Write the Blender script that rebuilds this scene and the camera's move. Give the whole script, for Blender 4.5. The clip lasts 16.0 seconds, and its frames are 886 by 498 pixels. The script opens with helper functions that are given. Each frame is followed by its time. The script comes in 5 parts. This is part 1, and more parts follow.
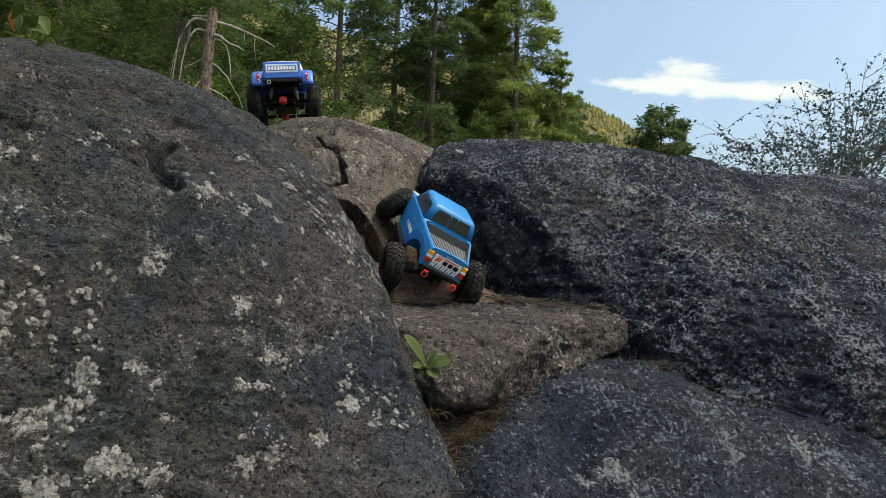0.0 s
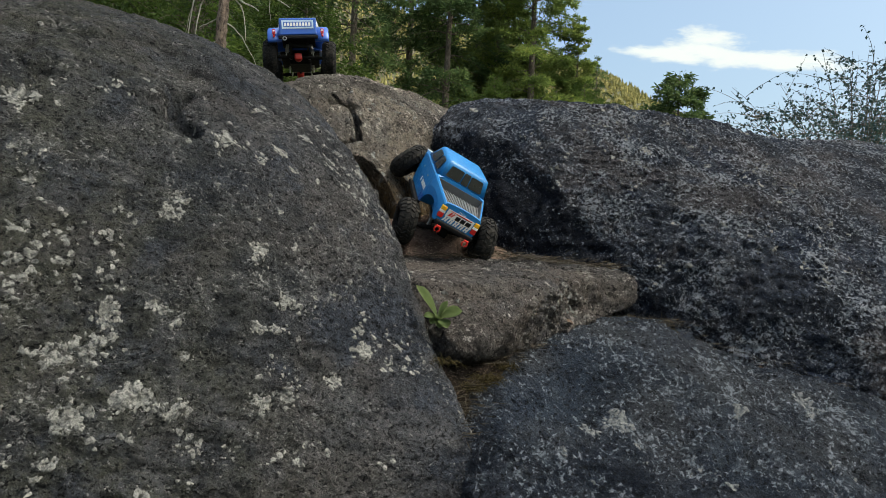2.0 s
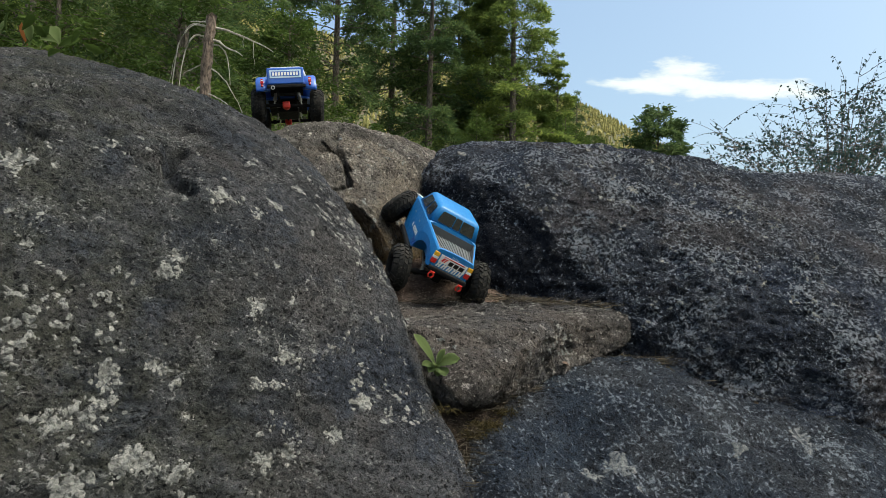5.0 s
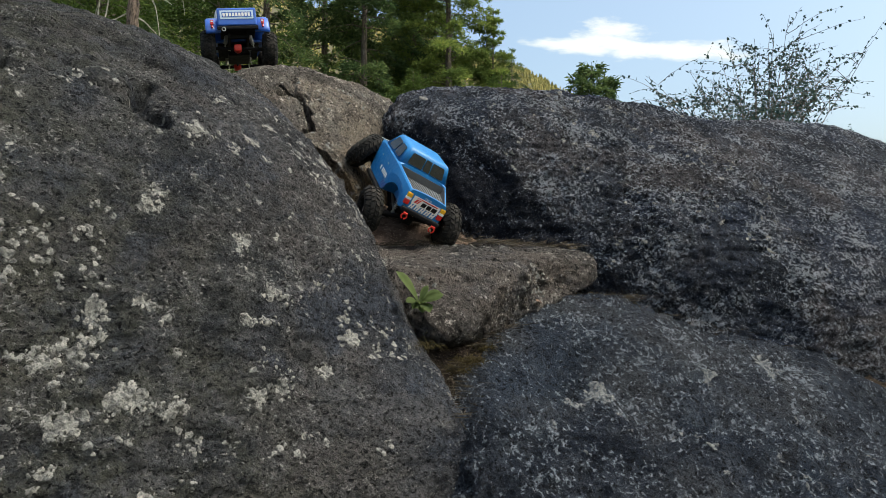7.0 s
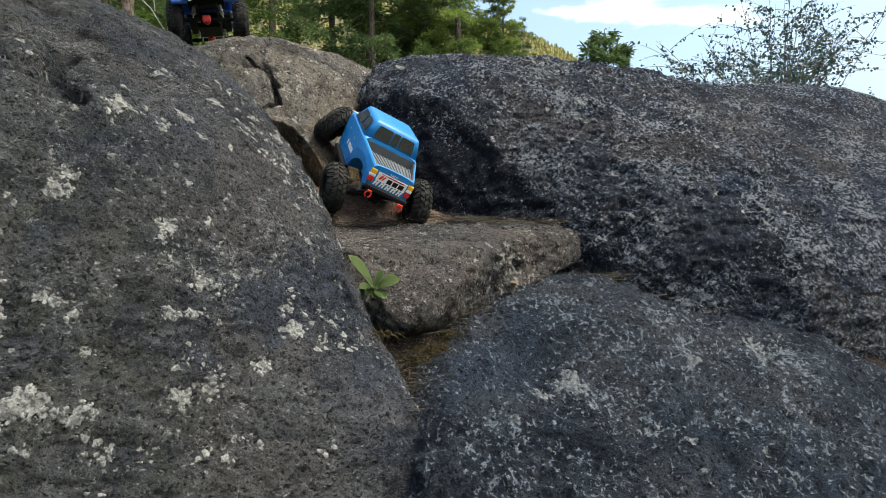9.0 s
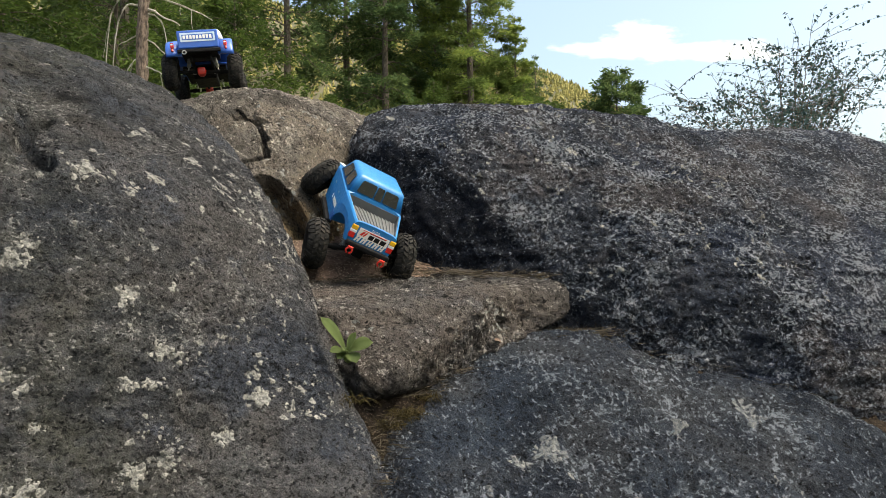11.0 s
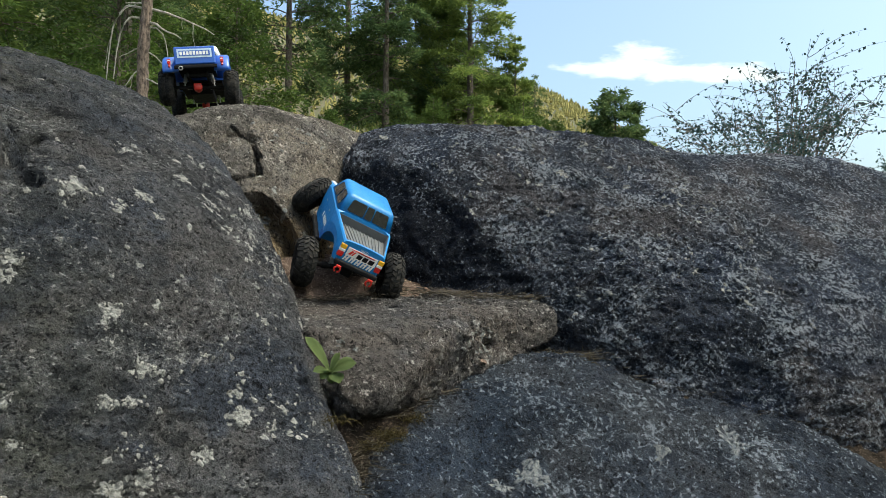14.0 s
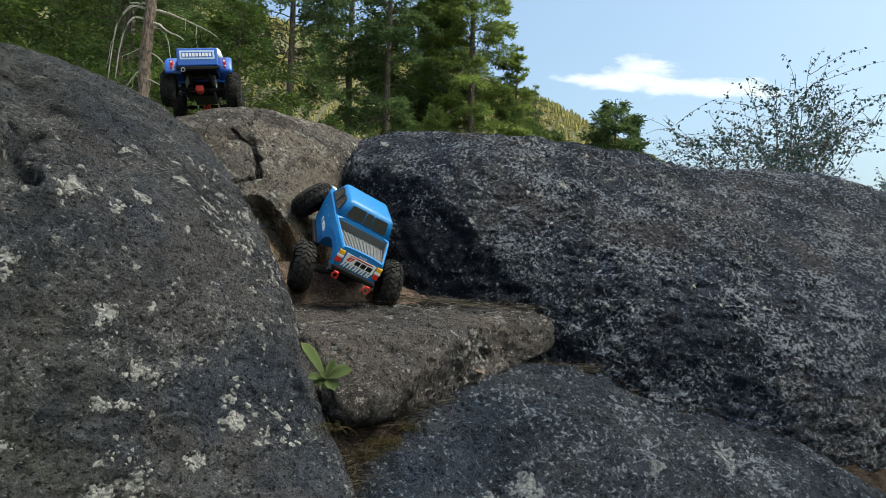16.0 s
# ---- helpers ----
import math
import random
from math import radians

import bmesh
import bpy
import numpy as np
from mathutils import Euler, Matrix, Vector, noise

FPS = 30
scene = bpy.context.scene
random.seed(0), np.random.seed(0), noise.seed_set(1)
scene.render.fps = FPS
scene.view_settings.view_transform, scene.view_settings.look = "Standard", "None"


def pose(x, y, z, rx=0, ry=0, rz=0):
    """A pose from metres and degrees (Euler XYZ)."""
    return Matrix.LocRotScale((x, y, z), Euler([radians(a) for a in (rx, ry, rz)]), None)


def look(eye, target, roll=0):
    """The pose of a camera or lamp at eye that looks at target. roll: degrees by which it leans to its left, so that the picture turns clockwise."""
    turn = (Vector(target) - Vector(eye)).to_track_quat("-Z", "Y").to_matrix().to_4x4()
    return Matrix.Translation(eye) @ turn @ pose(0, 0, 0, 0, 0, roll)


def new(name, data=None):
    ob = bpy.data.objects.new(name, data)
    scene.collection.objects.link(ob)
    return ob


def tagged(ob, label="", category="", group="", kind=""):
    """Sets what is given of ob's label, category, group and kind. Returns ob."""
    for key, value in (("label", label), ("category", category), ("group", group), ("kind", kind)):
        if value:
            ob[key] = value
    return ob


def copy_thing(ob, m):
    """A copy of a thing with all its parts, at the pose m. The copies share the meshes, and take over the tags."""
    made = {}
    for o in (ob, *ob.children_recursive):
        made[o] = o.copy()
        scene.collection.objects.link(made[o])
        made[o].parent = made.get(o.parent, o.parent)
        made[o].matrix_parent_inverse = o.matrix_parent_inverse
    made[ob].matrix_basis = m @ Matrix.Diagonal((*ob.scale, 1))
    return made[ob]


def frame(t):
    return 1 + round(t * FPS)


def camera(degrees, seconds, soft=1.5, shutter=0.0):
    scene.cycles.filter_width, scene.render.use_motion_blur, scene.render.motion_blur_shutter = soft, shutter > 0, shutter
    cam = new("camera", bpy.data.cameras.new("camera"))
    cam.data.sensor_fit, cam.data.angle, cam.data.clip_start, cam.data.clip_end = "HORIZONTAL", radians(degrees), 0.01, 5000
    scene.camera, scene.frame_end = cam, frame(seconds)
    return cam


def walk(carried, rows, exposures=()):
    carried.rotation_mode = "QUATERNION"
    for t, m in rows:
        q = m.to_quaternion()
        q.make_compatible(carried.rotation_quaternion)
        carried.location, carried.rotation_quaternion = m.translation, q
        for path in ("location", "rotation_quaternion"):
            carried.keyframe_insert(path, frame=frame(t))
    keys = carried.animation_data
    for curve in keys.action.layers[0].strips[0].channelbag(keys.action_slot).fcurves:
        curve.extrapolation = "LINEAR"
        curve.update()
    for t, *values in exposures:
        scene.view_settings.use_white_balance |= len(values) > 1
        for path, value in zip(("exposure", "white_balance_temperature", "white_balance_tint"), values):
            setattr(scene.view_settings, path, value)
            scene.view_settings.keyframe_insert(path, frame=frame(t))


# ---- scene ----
cam = camera(64.0, 16.0, 0.85)
METRES, EYE, TILT, LEAN, TURN = 0.62, 1.2, 4.0, -2.0, 0.0
ROWS = [
    (0.0, 0.0, 0.0, 0.0, 0.0, 0.0, -0.0),
    (0.5, 0.012, -0.0158, -0.0279, -0.2, -0.89, -0.91),
    (1.0, 0.0065, -0.028, -0.0414, 0.39, -1.72, -1.23),
    (1.5, 0.0033, -0.0347, -0.0475, 1.1, -2.23, -1.67),
    (2.0, 0.0006, -0.0327, -0.0469, 1.04, -2.61, -0.9),
    (2.5, -0.0146, 0.0002, -0.0003, 0.67, -1.28, -0.26),
    (3.0, -0.0208, 0.0091, 0.031, 0.53, 0.86, -0.29),
    (5.5, -0.0286, -0.0574, -0.017, -0.22, -0.47, 0.84),
    (6.0, -0.0447, -0.0512, -0.0307, -0.73, -1.34, 0.88),
    (6.5, -0.1192, -0.0376, -0.0546, -2.77, -1.73, 1.54),
    (7.0, -0.1795, -0.0342, -0.0785, -5.49, -3.06, 1.4),
    (7.5, -0.2105, -0.0367, -0.0885, -7.45, -3.93, 2.8),
    (8.0, -0.1258, 0.0085, -0.1042, -7.85, -5.11, 2.41),
    (8.5, -0.0449, 0.0946, -0.0921, -5.33, -5.36, 2.37),
    (11.0, 0.1407, 0.1643, -0.007, -2.83, -2.27, 2.72),
    (11.5, 0.1514, 0.1709, 0.0201, -2.92, -1.48, 3.23),
    (12.0, 0.1705, 0.1626, 0.02, -2.66, -0.7, 2.78),
    (12.5, 0.1862, 0.1636, 0.0182, -2.64, -0.47, 2.45),
    (13.0, 0.1753, 0.1572, 0.0159, -2.27, -0.41, 2.22),
    (13.5, 0.1761, 0.1531, 0.0117, -2.42, -0.75, 2.2),
    (14.0, 0.1757, 0.1534, 0.01, -2.96, -1.01, 1.65),
    (14.5, 0.1651, 0.1502, 0.0032, -2.81, -1.11, 1.02),
    (15.0, 0.1666, 0.157, 0.0075, -2.83, -0.82, 0.26),
    (15.5, 0.1668, 0.161, 0.0128, -2.82, -0.38, 0.26),
    (16.0, 0.1708, 0.1633, 0.0137, -3.17, -0.42, 0.23),
]
EXPOSURES = [(0.0, 1.17, 6700, -1), (5.5, 1.25, 6600, -2), (6.5, 1.32, 6750, -1), (7.0, 1.26, 6700, 0), (7.5, 1.11, 6600, -1), (8.5, 1.57, 6450, -1), (11.0, 1.67, 7250, 2), (11.5, 1.22, 6800, -1), (12.0, 0.97, 6550, -3), (12.5, 1.22, 6550, -3), (13.0, 1.42, 6500, -4), (14.5, 1.45, 6500, -4), (15.5, 1.37, 6500, -4), (16.0, 1.27, 6450, -4)]
walk(cam, [(t, pose(0, 0, EYE, TILT, LEAN, TURN) @ pose(METRES * x, METRES * y, METRES * z, 90 + pitch, roll, yaw)) for t, x, y, z, yaw, pitch, roll in ROWS], EXPOSURES)


# ---------------------------------------------------------------- world and light
SUN_EL, SUN_AZ = radians(60.0), radians(112.0)
world = bpy.data.worlds.new("sky_world")
scene.world = world
world.use_nodes = True
_n = world.node_tree.nodes
_sky = _n.new("ShaderNodeTexSky")
_sky.sky_type, _sky.sun_disc = "NISHITA", False
_sky.sun_elevation, _sky.sun_rotation = SUN_EL, SUN_AZ
_sky.air_density, _sky.dust_density, _sky.ozone_density = 1.0, 5.5, 1.1
_n["Background"].inputs["Strength"].default_value = 0.122
world.node_tree.links.new(_sky.outputs[0], _n["Background"].inputs["Color"])
_sun = bpy.data.lights.new("sun", "SUN")
_sun.energy, _sun.angle, _sun.color = 1.05, radians(24), (1.0, 0.94, 0.86)
sun = new("sun", _sun)
_sd = Vector((math.sin(SUN_AZ) * math.cos(SUN_EL), math.cos(SUN_AZ) * math.cos(SUN_EL), math.sin(SUN_EL)))
sun.matrix_world = look(_sd * 50, (0, 0, 0))


# ---------------------------------------------------------------- materials
def material(name, base=(0.5, 0.5, 0.5), rough=0.6, metal=0.0):
    m = bpy.data.materials.new(name)
    m.use_nodes = True
    b = m.node_tree.nodes["Principled BSDF"]
    b.inputs["Base Color"].default_value = (*base, 1)
    b.inputs["Roughness"].default_value, b.inputs["Metallic"].default_value = rough, metal
    return m


class Nodes:
    """Short hand for one material's node tree."""

    def __init__(self, m):
        self.t = m.node_tree
        self.n, self.l = self.t.nodes, self.t.links
        self.bsdf = self.n["Principled BSDF"]
        self.co = self.n.new("ShaderNodeTexCoord").outputs["Object"]

    def put(self, socket, value):
        if isinstance(value, bpy.types.NodeSocket):
            self.l.new(value, socket)
        else:
            socket.default_value = value

    def noise(self, scale, detail=3.0, rough=0.55, co=None, distort=0.0):
        q = self.n.new("ShaderNodeTexNoise")
        self.put(q.inputs["Vector"], co or self.co)
        q.inputs["Scale"].default_value, q.inputs["Detail"].default_value = scale, detail
        q.inputs["Roughness"].default_value, q.inputs["Distortion"].default_value = rough, distort
        return q.outputs["Fac"]

    def math(self, op, a, b=0.0):
        q = self.n.new("ShaderNodeMath")
        q.operation = op
        self.put(q.inputs[0], a), self.put(q.inputs[1], b)
        return q.outputs[0]

    def ramp(self, fac, lo, hi, a=0.0, b=1.0):
        """fac from lo..hi to a..b, smooth."""
        q = self.n.new("ShaderNodeMapRange")
        q.interpolation_type = "SMOOTHSTEP"
        self.put(q.inputs[0], fac)
        for i, v in enumerate((lo, hi, a, b)):
            q.inputs[i + 1].default_value = v
        return q.outputs[0]

    def mix(self, fac, a, b):
        q = self.n.new("ShaderNodeMix")
        q.data_type = "RGBA"
        self.put(q.inputs[0], fac)
        for s, v in ((q.inputs[6], a), (q.inputs[7], b)):
            self.put(s, v if isinstance(v, bpy.types.NodeSocket) else (*v, 1))
        return q.outputs[2]

    def stretch(self, sx, sy, sz, rx=0, ry=0, rz=0, co=None):
        q = self.n.new("ShaderNodeMapping")
        self.put(q.inputs["Vector"], co or self.co)
        q.inputs["Rotation"].default_value = [radians(a) for a in (rx, ry, rz)]
        q.inputs["Scale"].default_value = (sx, sy, sz)
        return q.outputs[0]

    def warp(self, scale, amount, co=None):
        co = co or self.co
        q = self.n.new("ShaderNodeTexNoise")
        self.put(q.inputs["Vector"], co)
        q.inputs["Scale"].default_value, q.inputs["Detail"].default_value = scale, 3.0
        s = self.n.new("ShaderNodeVectorMath")
        s.operation = "SUBTRACT"
        self.put(s.inputs[0], q.outputs["Color"])
        s.inputs[1].default_value = (0.5, 0.5, 0.5)
        v = self.n.new("ShaderNodeVectorMath")
        v.operation = "MULTIPLY_ADD"
        self.put(v.inputs[0], s.outputs[0]), self.put(v.inputs[2], co)
        v.inputs[1].default_value = (amount, amount, amount)
        return v.outputs[0]

    def bump(self, height, distance, strength=1.0, after=None):
        q = self.n.new("ShaderNodeBump")
        q.inputs["Strength"].default_value, q.inputs["Distance"].default_value = strength, distance
        self.put(q.inputs["Height"], height)
        if after:
            self.put(q.inputs["Normal"], after)
        return q.outputs[0]

    def finish(self, color=None, rough=None, normal=None):
        for key, v in (("Base Color", color), ("Roughness", rough), ("Normal", normal)):
            if v is not None:
                self.put(self.bsdf.inputs[key], v)


def rock_material(name, dark, mid, pale, tint, cool, fleck=(70.0, 0.58, 0.8), grain=(1, 1, 1, 0, 0, 0), relief=1.0, black_brow=False, algae=None, crumbly=None):
    """Weathered granite: a dark film in patches, mineral grains, broken flecks of pale crust, pits and cracks."""
    m = material(name, mid, 0.9)
    k = Nodes(m)
    g = k.stretch(*grain, co=k.warp(26.0, 0.016))
    times = lambda f, c: tuple(f * v for v in c)
    # film and patches of other hue, hand-wide and wider
    c = k.mix(k.ramp(k.noise(8.0, 8.0, 0.72, g), 0.38, 0.62), dark, mid)
    c = k.mix(k.ramp(k.noise(3.1, 6.0, 0.66), 0.46, 0.60, 0.0, 0.75), c, tint)
    c = k.mix(k.ramp(k.noise(4.3, 6.0, 0.66, g, 0.5), 0.50, 0.62, 0.0, 0.70), c, cool)
    c = k.mix(k.ramp(k.noise(2.2, 7.0, 0.70, g, 0.8), 0.54, 0.64, 0.0, 0.55), c, times(0.5, dark))
    if algae:
        w = k.n.new("ShaderNodeSeparateXYZ")
        k.put(w.inputs[0], k.warp(5.0, 0.3))
        low = k.math("ADD", k.math("MULTIPLY", w.outputs[0], -1.0), k.math("MULTIPLY", w.outputs[2], -0.55))
        c = k.mix(k.math("MULTIPLY", k.ramp(low, -0.45, -0.05), k.ramp(k.noise(16.0, 7.0, 0.74), 0.40, 0.60, 0.15, 0.85)), c, algae)
    dens = k.math("MULTIPLY", k.math("SUBTRACT", k.noise(6.5, 6.0, 0.72), 0.5), 0.46)
    if crumbly:
        # fresh tan rock where the foot of the block crumbles
        w = k.n.new("ShaderNodeSeparateXYZ")
        k.put(w.inputs[0], k.warp(7.0, 0.22))
        c = k.mix(k.math("MULTIPLY", k.ramp(w.outputs[2], 1.34, 1.46, 1.0, 0.0), k.ramp(k.noise(38.0, 6.0, 0.7), 0.36, 0.56, 0.35, 1.0)), c, crumbly)
    if black_brow:
        # near-black below the brow line of the rock, with a warped edge
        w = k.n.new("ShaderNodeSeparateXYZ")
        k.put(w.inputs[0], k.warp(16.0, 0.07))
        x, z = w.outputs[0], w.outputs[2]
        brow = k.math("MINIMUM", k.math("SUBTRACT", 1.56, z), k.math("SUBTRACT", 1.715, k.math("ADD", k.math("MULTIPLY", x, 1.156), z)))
        below_brow = k.math("MULTIPLY", k.ramp(brow, -0.004, 0.016), k.ramp(z, 1.05, 1.25, 0.25, 1.0))
        c = k.mix(k.math("MULTIPLY", below_brow, 0.92), c, (0.013, 0.016, 0.026))
        dens = k.math("SUBTRACT", dens, k.math("MULTIPLY", below_brow, 0.048))
    # thin grey crust in smears
    c = k.mix(k.ramp(k.math("ADD", k.noise(17.0, 9.0, 0.76, g, 0.4), dens), 0.52, 0.66, 0.0, 0.40), c, times(0.36, pale))
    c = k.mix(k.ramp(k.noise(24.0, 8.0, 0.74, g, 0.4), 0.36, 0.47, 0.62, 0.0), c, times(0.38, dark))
    # knobs and hollows of the worn face, the hollows painted darker as if shaded
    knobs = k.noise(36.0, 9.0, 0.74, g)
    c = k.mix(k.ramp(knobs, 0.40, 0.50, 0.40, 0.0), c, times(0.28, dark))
    # mineral grains and pits, a few millimetres wide; the pits' shade is painted in
    grit = k.noise(210.0, 4.0, 0.70)
    c = k.mix(k.ramp(grit, 0.58, 0.64, 0.0, 0.26), c, times(0.62, pale))
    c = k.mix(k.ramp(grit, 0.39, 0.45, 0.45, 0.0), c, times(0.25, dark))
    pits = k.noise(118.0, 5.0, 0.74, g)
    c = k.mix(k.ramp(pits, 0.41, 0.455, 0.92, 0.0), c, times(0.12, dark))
    # broken crust in clusters
    scale, at, much = fleck
    f = k.math("ADD", k.math("ADD", k.noise(scale, 6.0, 0.74, g, 0.3), dens), k.math("MULTIPLY", k.math("SUBTRACT", knobs, 0.5), 0.25))
    c = k.mix(k.ramp(f, at - 0.04, at, 0.0, 0.30 * much), c, times(0.40, pale))
    c = k.mix(k.ramp(f, at, at + 0.010, 0.0, much), c, k.mix(k.noise(75.0, 4.0), times(0.45, pale), times(1.30, pale)))
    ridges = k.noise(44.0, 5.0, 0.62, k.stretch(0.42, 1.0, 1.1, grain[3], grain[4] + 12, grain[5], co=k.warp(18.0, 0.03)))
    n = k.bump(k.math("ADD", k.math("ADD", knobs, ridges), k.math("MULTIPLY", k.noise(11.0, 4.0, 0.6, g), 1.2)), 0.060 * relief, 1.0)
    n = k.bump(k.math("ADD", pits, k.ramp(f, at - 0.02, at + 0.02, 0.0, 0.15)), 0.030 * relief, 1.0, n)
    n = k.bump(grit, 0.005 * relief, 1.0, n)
    k.finish(c, k.ramp(k.noise(60.0, 3.0), 0.3, 0.7, 0.72, 0.98), n)
    k.bsdf.inputs["Specular IOR Level"].default_value = 0.10
    return m


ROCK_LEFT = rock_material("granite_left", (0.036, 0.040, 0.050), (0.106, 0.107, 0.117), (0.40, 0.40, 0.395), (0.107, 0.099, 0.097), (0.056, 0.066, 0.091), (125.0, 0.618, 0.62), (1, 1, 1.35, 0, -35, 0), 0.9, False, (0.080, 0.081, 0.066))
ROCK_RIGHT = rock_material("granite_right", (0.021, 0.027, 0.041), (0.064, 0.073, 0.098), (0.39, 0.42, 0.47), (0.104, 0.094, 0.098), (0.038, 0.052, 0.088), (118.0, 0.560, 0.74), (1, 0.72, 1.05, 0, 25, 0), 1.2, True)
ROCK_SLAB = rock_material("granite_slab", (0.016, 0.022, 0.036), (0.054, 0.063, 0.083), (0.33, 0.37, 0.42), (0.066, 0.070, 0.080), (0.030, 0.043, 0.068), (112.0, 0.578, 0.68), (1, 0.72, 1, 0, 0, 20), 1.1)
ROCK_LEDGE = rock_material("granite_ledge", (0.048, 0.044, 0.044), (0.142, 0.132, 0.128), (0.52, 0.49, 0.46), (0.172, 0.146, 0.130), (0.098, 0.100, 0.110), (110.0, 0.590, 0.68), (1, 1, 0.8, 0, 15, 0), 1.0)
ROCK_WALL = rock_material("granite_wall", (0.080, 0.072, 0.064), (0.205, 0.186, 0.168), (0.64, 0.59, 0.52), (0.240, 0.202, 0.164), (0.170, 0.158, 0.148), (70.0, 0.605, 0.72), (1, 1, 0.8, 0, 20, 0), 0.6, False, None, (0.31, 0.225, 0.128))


def lichen_material(name, low, high, bare):
    """Crustose lichen: pale and cracked, worn through to the rock in places."""
    m = material(name, high, 0.95)
    k = Nodes(m)
    k.bsdf.inputs["Specular IOR Level"].default_value = 0.07
    c = k.mix(k.ramp(k.noise(85.0, 5.0, 0.7), 0.36, 0.62), low, high)
    worn = k.noise(150.0, 5.0, 0.72, k.warp(60.0, 0.006))
    c = k.mix(k.ramp(worn, 0.42, 0.50, 0.85, 0.0), c, bare)
    k.finish(c, 0.95, k.bump(worn, 0.004, 0.9))
    return m


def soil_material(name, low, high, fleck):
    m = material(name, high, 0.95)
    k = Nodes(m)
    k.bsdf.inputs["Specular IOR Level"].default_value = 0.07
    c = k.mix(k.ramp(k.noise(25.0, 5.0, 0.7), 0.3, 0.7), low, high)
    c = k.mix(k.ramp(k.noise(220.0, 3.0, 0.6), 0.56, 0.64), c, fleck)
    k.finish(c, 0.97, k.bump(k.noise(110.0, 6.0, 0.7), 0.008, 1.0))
    return m


def foliage_material(name, a, b, thin=0.35):
    m = material(name, a, 0.55)
    k = Nodes(m)
    geo = k.n.new("ShaderNodeNewGeometry")
    c = k.mix(geo.outputs["Random Per Island"], a, b)
    c = k.mix(k.ramp(k.noise(0.9, 3.0), 0.35, 0.7), c, tuple(v * 0.6 for v in a))
    k.finish(c)
    k.bsdf.inputs["Specular IOR Level"].default_value = 0.05
    tr = k.n.new("ShaderNodeBsdfTranslucent")
    k.put(tr.inputs["Color"], c)
    mx = k.n.new("ShaderNodeMixShader")
    mx.inputs[0].default_value = thin
    k.l.new(k.bsdf.outputs[0], mx.inputs[1])
    k.l.new(tr.outputs[0], mx.inputs[2])
    k.l.new(mx.outputs[0], k.n["Material Output"].inputs["Surface"])
    return m


def bark_material(name, a, b):
    m = material(name, a, 0.95)
    k = Nodes(m)
    g = k.stretch(1, 1, 0.3)
    c = k.mix(k.ramp(k.noise(42.0, 7.0, 0.74, g), 0.38, 0.62), a, b)
    k.finish(c, 0.95, k.bump(k.noise(40.0, 5.0, 0.7, g), 0.035, 1.0))
    return m


def ground_material():
    m = material("forest_floor", (0.10, 0.085, 0.06), 0.95)
    k = Nodes(m)
    c = k.mix(k.ramp(k.noise(3.0, 5.0, 0.7), 0.35, 0.65), (0.075, 0.058, 0.038), (0.13, 0.115, 0.07))
    c = k.mix(k.ramp(k.noise(0.4, 4.0), 0.45, 0.6), c, (0.075, 0.09, 0.035))
    k.finish(c, 0.97, k.bump(k.noise(30.0, 6.0, 0.75), 0.03, 0.8))
    return m


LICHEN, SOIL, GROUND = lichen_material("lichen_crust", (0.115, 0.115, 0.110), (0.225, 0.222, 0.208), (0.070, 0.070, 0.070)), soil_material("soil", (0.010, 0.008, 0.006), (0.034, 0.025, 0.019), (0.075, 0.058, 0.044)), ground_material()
GRIT = soil_material("grit", (0.060, 0.040, 0.031), (0.175, 0.125, 0.100), (0.30, 0.24, 0.19))
DULL_LICHEN = lichen_material("lichen_grey", (0.085, 0.09, 0.095), (0.145, 0.15, 0.15), (0.055, 0.06, 0.07))
# needle colours carry light: paler for sunlit firs, darker for firs in shade
FIR_SUNLIT = foliage_material("sunlit_fir_needles", (0.125, 0.185, 0.052), (0.285, 0.345, 0.086), 0.5)
PINE_AND_SHADED_FIR = foliage_material("pine_and_shaded_fir_needles", (0.070, 0.120, 0.048), (0.175, 0.228, 0.080), 0.45)
LEAF_AND_SHADED_FIR = foliage_material("leaf_and_shaded_fir", (0.060, 0.102, 0.026), (0.130, 0.180, 0.042), 0.45)
BUSH_LEAF = foliage_material("bush_leaves", (0.046, 0.082, 0.082), (0.095, 0.135, 0.115), 0.45)
# warm sun and haze are put into the colour of the far pines
HILL_TREE = foliage_material("hill_pines_painted_sun", (0.21, 0.21, 0.080), (0.43, 0.37, 0.13), 0.2)
HERB = foliage_material("herb_leaves", (0.15, 0.205, 0.085), (0.24, 0.30, 0.115), 0.4)
DRY_LEAF = foliage_material("dry_leaf", (0.42, 0.17, 0.06), (0.50, 0.22, 0.08), 0.3)
BARK = bark_material("bark_grey", (0.050, 0.040, 0.032), (0.15, 0.125, 0.10))
SNAG_BARK = bark_material("bark_snag", (0.042, 0.030, 0.024), (0.22, 0.165, 0.130))
DEAD_WOOD = bark_material("dead_wood", (0.26, 0.24, 0.20), (0.42, 0.40, 0.35))
STEM = bark_material("bush_stem", (0.07, 0.055, 0.045), (0.15, 0.125, 0.10))
STRAW = foliage_material("dry_needles", (0.080, 0.068, 0.050), (0.20, 0.165, 0.120), 0.1)


